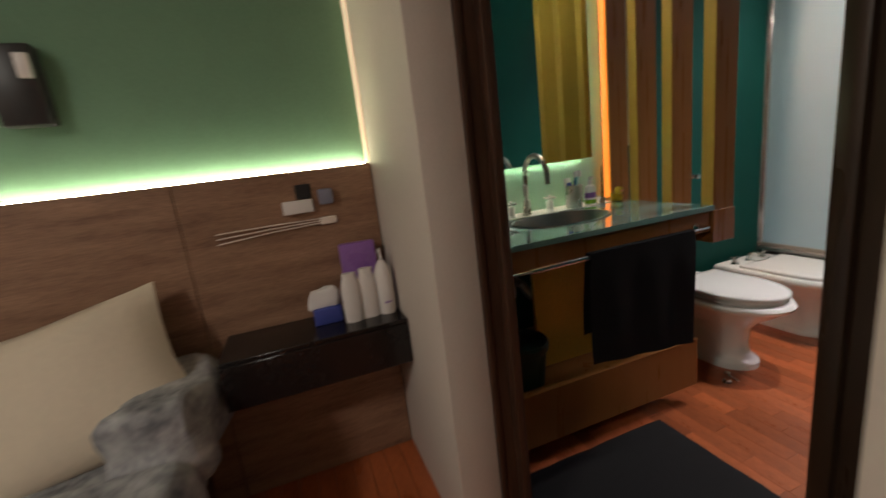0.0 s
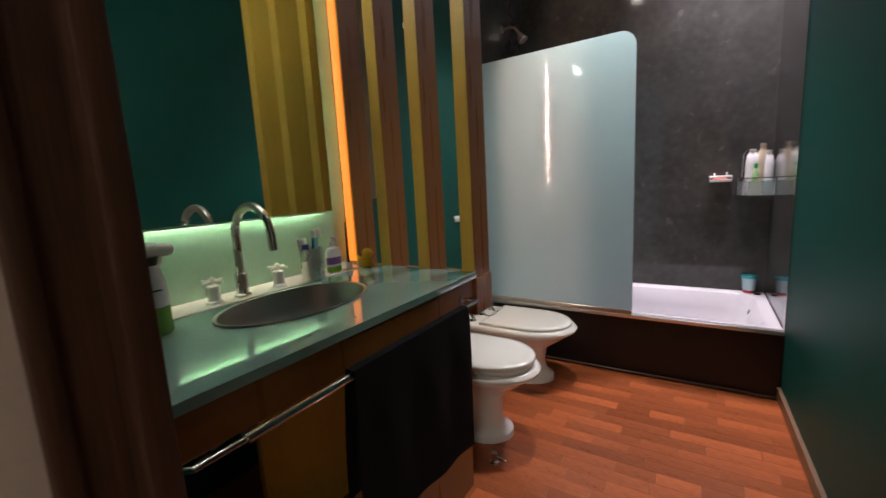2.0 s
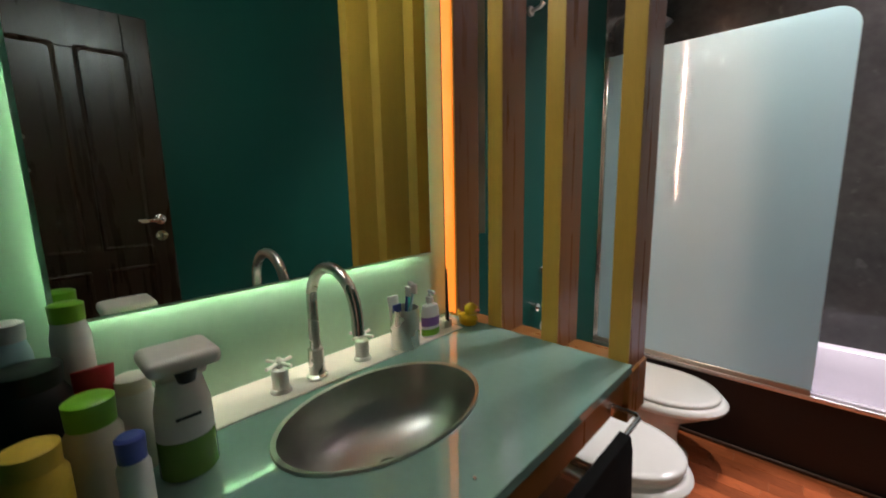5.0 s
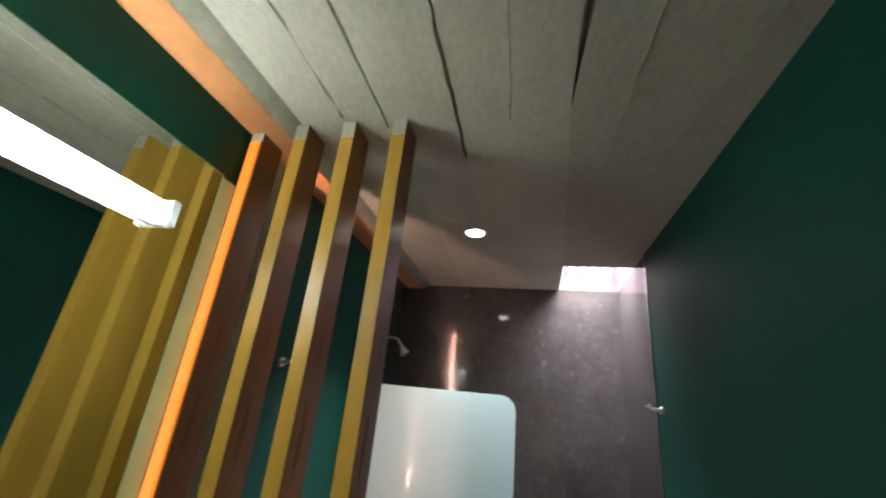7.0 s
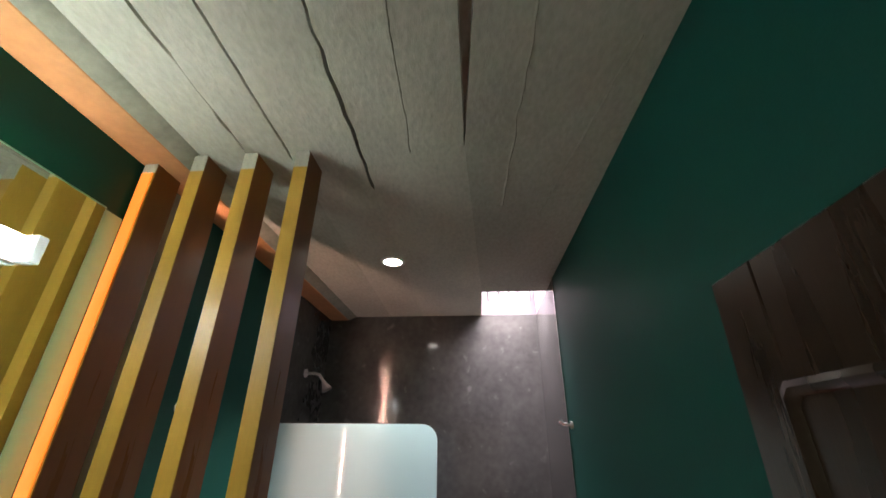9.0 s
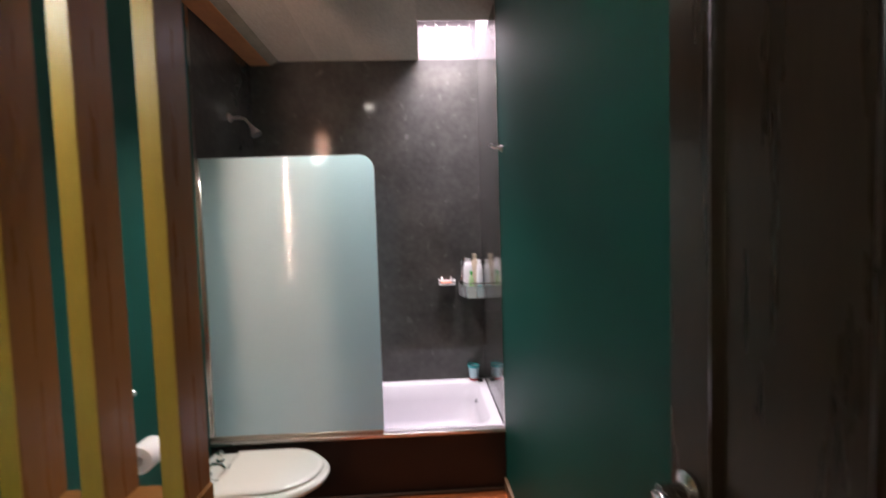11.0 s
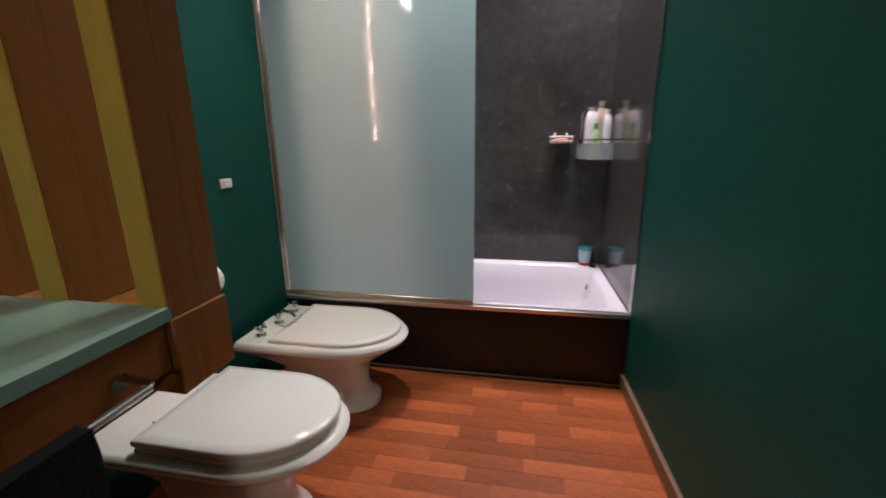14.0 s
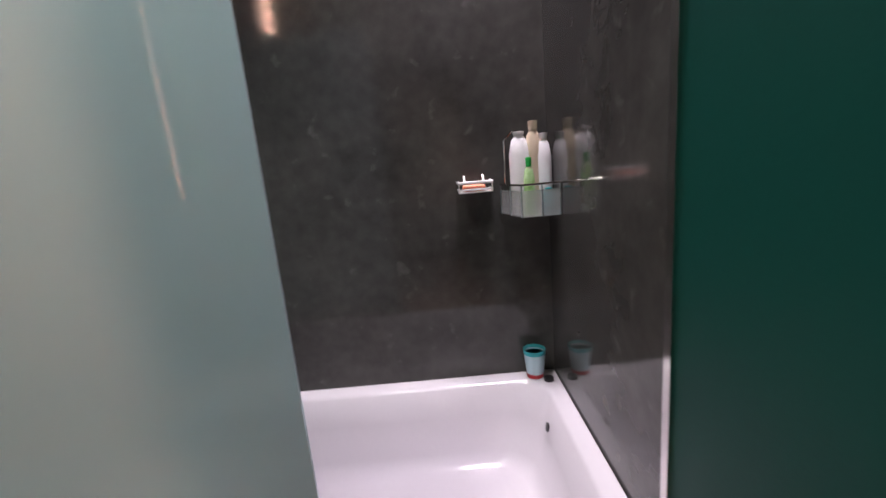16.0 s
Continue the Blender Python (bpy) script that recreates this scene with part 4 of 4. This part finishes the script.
def glass_screen():
    g = thing("shower_screen", "frosted pale blue-green glass bath screen with a rounded corner", "shower screen", (0.5, 3.02, RIM))
    r = 0.085
    pts = [(0.006, RIM + 0.02), (0.99, RIM + 0.02), (0.99, 1.993 - r)] + [(0.99 - r + r * math.cos(radians(a)), 1.993 - r + r * math.sin(radians(a))) for a in range(9, 91, 9)] + [(0.006, 1.993)]
    def askew(bm):
        for v in bm.verts:
            v.co.y += 0.006 - 0.019 * v.co.x
        return bm
    part("pane", askew(outline(pts, 3.016, 3.024, "y")), FROST, g, smooth=25)
    part("bottom_rail", askew(bx((0.004, 3.008, RIM + 0.0005), (0.988, 3.032, RIM + 0.026), 0.003)), ALU, g, "bronze metal bottom rail")
    part("wall_profile", bx((0.0065, 3.01, RIM + 0.026), (0.02, 3.03, 1.99), 0.002), CHROME, g, "metal wall profile")


glass_screen()


def shower_head():
    s = thing("overhead_shower", "small chrome shower head on a bent arm", "shower head", (0.0, 3.45, 2.33))
    part("rose", tube([(0.0, 3.45, 2.335), (0.01, 3.45, 2.335)], 0.028, 18), SATIN, s)
    part("arm", tube([(0.01, 3.45, 2.335), (0.07, 3.45, 2.335), (0.105, 3.45, 2.325), (0.14, 3.45, 2.28)], 0.01, 12), SATIN, s)
    part("head", tube([(0.138, 3.45, 2.285), (0.15, 3.45, 2.262), (0.168, 3.45, 2.232), (0.174, 3.45, 2.222)], [0.012, 0.018, 0.034, 0.034], 18), SATIN, s)


shower_head()


def caddy():
    x0, x1, y0, y1, z0, z1 = 1.525, 1.702, 3.665, 3.825, 1.035, 1.145
    c = thing("shower_caddy", "clear and chrome shower basket in the alcove corner", "shower caddy", (1.6, 3.75, z0))
    xf = x0 + 0.045
    foot = [(x0, y1), (xf, y0), (x1, y0), (x1, y1)]
    slant = [(x0, y1), (xf, y0), (xf + 0.004, y0 + 0.003), (x0 + 0.004, y1)]
    part("tray", join(outline(foot, z0, z0 + 0.004, "z"), bx((xf, y0, z0 + 0.004), (x1, y0 + 0.003, z1 - 0.02)), outline(slant, z0 + 0.004, z1 - 0.02, "z")), CLEAR, c, "clear plastic tray")
    part("rim_wire", tube([(x0, y1, z1), (xf, y0, z1), (x1, y0, z1)], 0.004, 8), CHROME, c)
    for x, y in ((xf, y0), (xf + 0.07, y0), (x1, y0), ((x0 + xf) / 2, (y0 + y1) / 2), (x0, y1)):
        part("wire", tube([(x, y, z0), (x, y, z1)], 0.0025, 6), CHROME, c)
    part("hanger", tube([(x0 + 0.02, y1, z1), (x0 + 0.02, y1, 1.3), (x0 + 0.05, y1 - 0.02, 1.335)], 0.004, 8), CHROME, c)

    def bottle(name, x, y, r, h, m, cap, caph, label, sy=0.75):
        z = z0 + 0.0045
        b = thing(name, label, "bottle", (x, y, z), "bottles in the shower basket")
        part("body", lathe(x, y, [(0.001, z), (r * 0.92, z), (r, z + 0.01), (r, z + h * 0.75), (r * 0.75, z + h * 0.93), (r * 0.4, z + h), (0.001, z + h)], 20, sy), m, b)
        part("cap", lathe(x, y, [(0.001, z + h), (r * 0.5, z + h), (r * 0.55, z + h + caph), (0.001, z + h + caph + 0.002)], 16), cap, b)
        return b
    bottle("shampoo_bottle", 1.59, 3.77, 0.037, 0.275, BRIGHTPL, BRIGHTPL, 0.012, "tall white shampoo bottle")
    bottle("green_tube_bottle", 1.606, 3.7, 0.019, 0.165, mat("green_and_white_plastic", (0.5, 0.62, 0.4), 0.4, vary=0.4, scale=14, bump=0, dark=(0.12, 0.4, 0.02)), LEAFG, 0.03, "slim bottle with a bright green cap")
    bottle("beige_bottle", 1.643, 3.775, 0.031, 0.29, BEIGE, BEIGE, 0.03, "tall beige plastic bottle in the basket")
    bottle("white_bottle", 1.675, 3.765, 0.028, 0.255, BRIGHTPL, BRIGHTPL, 0.02, "tall white conditioner bottle")
    bottle("teal_bottle", 1.671, 3.7, 0.022, 0.075, mat("deep_teal_plastic", (0.01, 0.14, 0.16), 0.3), TEAL, 0.012, "short dark teal bottle")


caddy()
sd = thing("soap_dish", "small wire soap dish with an orange soap", "soap dish", (1.42, 3.79, 1.13))
part("dish", join(bx((1.365, 3.745, 1.128), (1.485, 3.828, 1.132)), tube([(1.365, 3.828, 1.165), (1.365, 3.745, 1.165), (1.485, 3.745, 1.165), (1.485, 3.828, 1.165)], 0.0055, 8), tube([(1.365, 3.828, 1.14), (1.365, 3.745, 1.14), (1.485, 3.745, 1.14), (1.485, 3.828, 1.14)], 0.004, 8)), BRIGHTPL, sd)
for x in (1.366, 1.484):
    part("bracket", tube([(x, 3.746, 1.13), (x, 3.746, 1.165)], 0.003, 6), SATIN, sd)
for x in (1.39, 1.46):
    part("peg", tube([(x, 3.8, 1.165), (x, 3.815, 1.185), (x, 3.829, 1.185)], 0.004, 8), SATIN, sd)
so = solid("soap_bar", bx((1.38, 3.752, 1.133), (1.462, 3.81, 1.156), 0.009, 3), SOAP, "orange soap bar lying in the wire dish", "soap")
cu = thing("bath_cup", "pale blue plastic cup with a teal rim on the bath edge", "cup", (1.614, 3.785, RIM))
part("cup", lathe(1.614, 3.785, [(0.001, RIM), (0.032, RIM), (0.035, RIM + 0.03), (0.042, RIM + 0.105), (0.039, RIM + 0.105), (0.03, RIM + 0.006), (0.001, RIM + 0.006)], 28), PALEBLUE, cu)
part("rim", lathe(1.614, 3.785, [(0.0405, RIM + 0.1), (0.0435, RIM + 0.102), (0.044, RIM + 0.118), (0.041, RIM + 0.118), (0.0395, RIM + 0.1)], 28), TEAL, cu, "teal rim")
part("band", loft([ell(1.614, 3.785, RIM + h, r, r, 28) for h, r in ((0.002, 0.0328), (0.02, 0.0348))], False, False), REDPL, cu, "red printed band")
dl = thing("downlight", "round recessed ceiling downlight, switched on", "downlight", (0.744, 2.69, H))
part("trim_ring", loft([ell(0.744, 2.69, z, r, r, 28) for r, z in ((0.052, H - 0.008), (0.07, H - 0.007), (0.072, H + 0.002), (0.052, H + 0.002), (0.052, H - 0.008))], False, False), WHITEPL, dl)
part("lens", lathe(0.744, 2.69, [(0.001, H - 0.0045), (0.05, H - 0.0045), (0.05, H - 0.001), (0.001, H - 0.001)], 28), SPOTGLOW, dl, "glowing lens")


# ---- bedroom ----
hb = thing("headboard", "oak-grain wooden wall panel behind the bed", "headboard", (0.2, -0.5, 0))
for y0, y1 in ((-2.6, -0.302), (-0.3, 0.373)):
    part("board", bx((0.171, y0, 0.0), (HB, y1, 1.222), 0.003), HEADWOOD, hb)
part("light_tape", bx((0.18, -2.5, 1.2225), (0.2, 0.36, 1.227)), LEDCOVE, hb, "hidden strip of yellowish light")
# thin, weakly emissive cream sheet against the partition above the boards
part("corner_strip", bx((0.173, 0.366, 1.23), (0.23, 0.3735, 2.8)), CORNERGLOW, hb, "glowing cream corner strip")
ns = thing("bedside_shelf", "black gloss floating bedside shelf", "shelf", (0.36, 0.1, 0.5))
part("top", bx((HB + 0.001, -0.24, 0.652), (0.49, 0.373, 0.668), 0.003), BLACKGLOSS, ns)
part("drawer_front", bx((0.46, -0.24, 0.5), (0.489, 0.373, 0.651), 0.003), BLACKGLOSS, ns)
part("box", bx((HB + 0.001, -0.238, 0.5), (0.459, 0.373, 0.651)), BLACKGLOSS, ns)


def pump_bottle(x, y, h, label):
    z = 0.668
    b = thing("lotion_pump_bottle", label, "bottle", (x, y, z), "bottles on the bedside shelf")
    part("body", lathe(x, y, [(0.001, z), (0.03, z), (0.032, z + 0.006), (0.032, z + h * 0.78), (0.024, z + h * 0.9), (0.012, z + h), (0.001, z + h)], 24), WHITEPL, b)
    part("pump", tube([(x, y, z + h), (x, y, z + h + 0.035), (x + 0.012, y - 0.004, z + h + 0.042), (x + 0.035, y - 0.012, z + h + 0.038)], [0.008, 0.006, 0.007, 0.005], 10), WHITEPL, b)
    part("print", bx((x + 0.03, y - 0.012, z + 0.045), (x + 0.0335, y + 0.012, z + 0.05)), LILAC, b)


def flip_bottle(x, y, h):
    z = 0.668
    b = thing("cream_bottle", "white cosmetic bottle standing on the black shelf", "bottle", (x, y, z), "bottles on the bedside shelf")
    part("body", loft([ell(x, y, z + k, 0.02 * s, 0.034 * s, 20) for k, s in ((0, 0.95), (0.005, 1), (h * 0.8, 1), (h, 0.8))]), WHITEPL, b)
    part("cap", loft([ell(x, y, z + k, 0.015, 0.025, 20) for k in (h, h + 0.02)]), WHITEPL, b)


pump_bottle(0.375, 0.33, 0.2, "white pump lotion bottle on the black shelf")
flip_bottle(0.38, 0.266, 0.165)
flip_bottle(0.39, 0.204, 0.16)
solid("purple_packet", wave(bx((0.262, 0.195, 0.668), (0.3, 0.33, 0.935), 0.008, 2), 0.006, 14), LILAC, "purple plastic refill packet leaning on the headboard", "packet")
tb = thing("tissue_box", "blue and white tissue packet with a tissue sticking out", "tissue box", (0.33, 0.11, 0.668))
part("box", bx((0.3, 0.065, 0.668), (0.365, 0.165, 0.73), 0.006, 2), BLUEPL, tb)
part("tissue", wave(bx((0.308, 0.06, 0.722), (0.355, 0.165, 0.8), 0.014, 2), 0.014, 20, cuts=2), PAPER, tb)
so1 = thing("wall_socket", "dark socket with a white charger plugged into the headboard", "socket", (HB, 0.1, 1.1))
part("plate", bx((HB, 0.083, 1.12), (HB + 0.012, 0.137, 1.173), 0.004), BLACKPL, so1)
part("charger", bx((HB + 0.0005, 0.03, 1.07), (HB + 0.03, 0.137, 1.118), 0.006, 2), WHITEPL, so1, "white charger")
part("plug", bx((HB + 0.0005, 0.16, 1.09), (HB + 0.03, 0.212, 1.148), 0.008, 2), mat("grey_blue_plastic", (0.2, 0.2, 0.27), 0.4), so1, "blue-grey plug")
part("base", bx((HB, 0.153, 1.016), (HB + 0.014, 0.213, 1.044), 0.004), LEDGE, so1)
for k in range(3):
    part("cable", tube([(HB + 0.01, 0.156, 1.04 - 0.008 * k), (HB + 0.012, -0.02, 1.041 - 0.012 * k), (HB + 0.01, -0.2, 1.038 - 0.018 * k)], 0.0022, 6), LEDGE, so1, "pale thin cable")
wl = thing("wall_reading_lamp", "black box-shaped reading lamp on the sage wall", "wall lamp", (0.17, -0.6, 1.5))
part("body", bx((0.1705, -0.68, 1.44), (0.23, -0.56, 1.67), 0.008, 2), BLACKPL, wl)
part("button", bx((0.23, -0.6, 1.57), (0.245, -0.565, 1.64), 0.006, 2), WHITEPL, wl)
bd = thing("bed", "bed with grey floral bedding against the wooden headboard", "bed", (1.2, -1.3, 0))
part("mattress", wave(bx((HB + 0.002, -2.3, 0.22), (2.2, -0.36, 0.47), 0.05, 3), 0.01, 4), BEDDING, bd)
part("duvet", wave(bx((0.62, -2.34, 0.3), (2.24, -0.3, 0.5), 0.06, 3), 0.03, 5, cuts=3), BEDDING, bd, "rumpled grey floral duvet")
part("base", bx((HB + 0.002, -2.25, 0.0), (2.15, -0.4, 0.22), 0.01), FRAMEWOOD, bd)
part("sheet", wave(bx((HB + 0.01, -0.52, 0.4), (0.66, -0.26, 0.64), 0.06, 3), 0.04, 7, cuts=3), BEDDING, bd, "bunched grey floral sheet")


def pillow():
    bm = bmesh.new()
    n = 14
    for side in (1, -1):
        vs = []
        for i in range(n + 1):
            row = []
            for j in range(n + 1):
                u, v = i / n * 2 - 1, j / n * 2 - 1
                t = 0.085 * ((1 - u ** 4) * (1 - v ** 4)) ** 0.6
                pin = 1 - 0.06 * (u * u + v * v) * (1 - abs(u * v))
                row.append(bm.verts.new((side * t, u * 0.34 * pin, v * 0.24 * pin)))
            vs.append(row)
        for a, b in zip(vs, vs[1:]):
            for j in range(n):
                bm.faces.new((a[j], a[j + 1], b[j + 1], b[j]))
    bmesh.ops.remove_doubles(bm, verts=bm.verts, dist=0.0005)
    bmesh.ops.recalc_face_normals(bm, faces=bm.faces)
    bmesh.ops.transform(bm, matrix=pose(0.43, -0.68, 0.645, 12, -22, 2), verts=bm.verts)
    solid("pillow", wave(bm, 0.008, 6), LINEN, "plump cream cotton pillow propped on the headboard", "pillow", smooth=70, base=(0.4, -0.68, 0.45))


pillow()

# ---- parquet strips of the bathroom floor ----
PL, PW = 0.34, 0.07
plank = mesh_of("floor_strip", bx((0.0003, 0.0003, -0.012), (PL - 0.0003, PW - 0.0003, 0.0), 0.0004), PARQUET)
half = mesh_of("floor_strip_short", bx((0.0003, 0.0003, -0.012), (PL * 0.45 - 0.0003, PW - 0.0003, 0.0), 0.0004), PARQUET)
rng = random.Random(8)
BASE[floor] = Vector((0, 0, 0))
y = PART1
while y < TUB - 0.001:
    x = 0.02 - rng.uniform(0.0, 0.3)
    while x < wx(y) - 0.02:
        short = rng.random() < 0.4
        ob = new("floor_strip", half if short else plank)
        ob.parent = floor
        ob.location = (x, y, rng.uniform(-0.0002, 0.0002))
        x += PL * 0.45 if short else PL
    y += PW
rest = [bx((a, b, -0.012), (a + 0.598, b + 0.068, -0.0005)) for a in [0.2 + 0.6 * i for i in range(7)] for b in [-3.4 + 0.07 * j for j in range(55)]]
ob = part("bedroom_strips", join(*rest), PARQUET, floor)
ob["kind"] = "stuff"
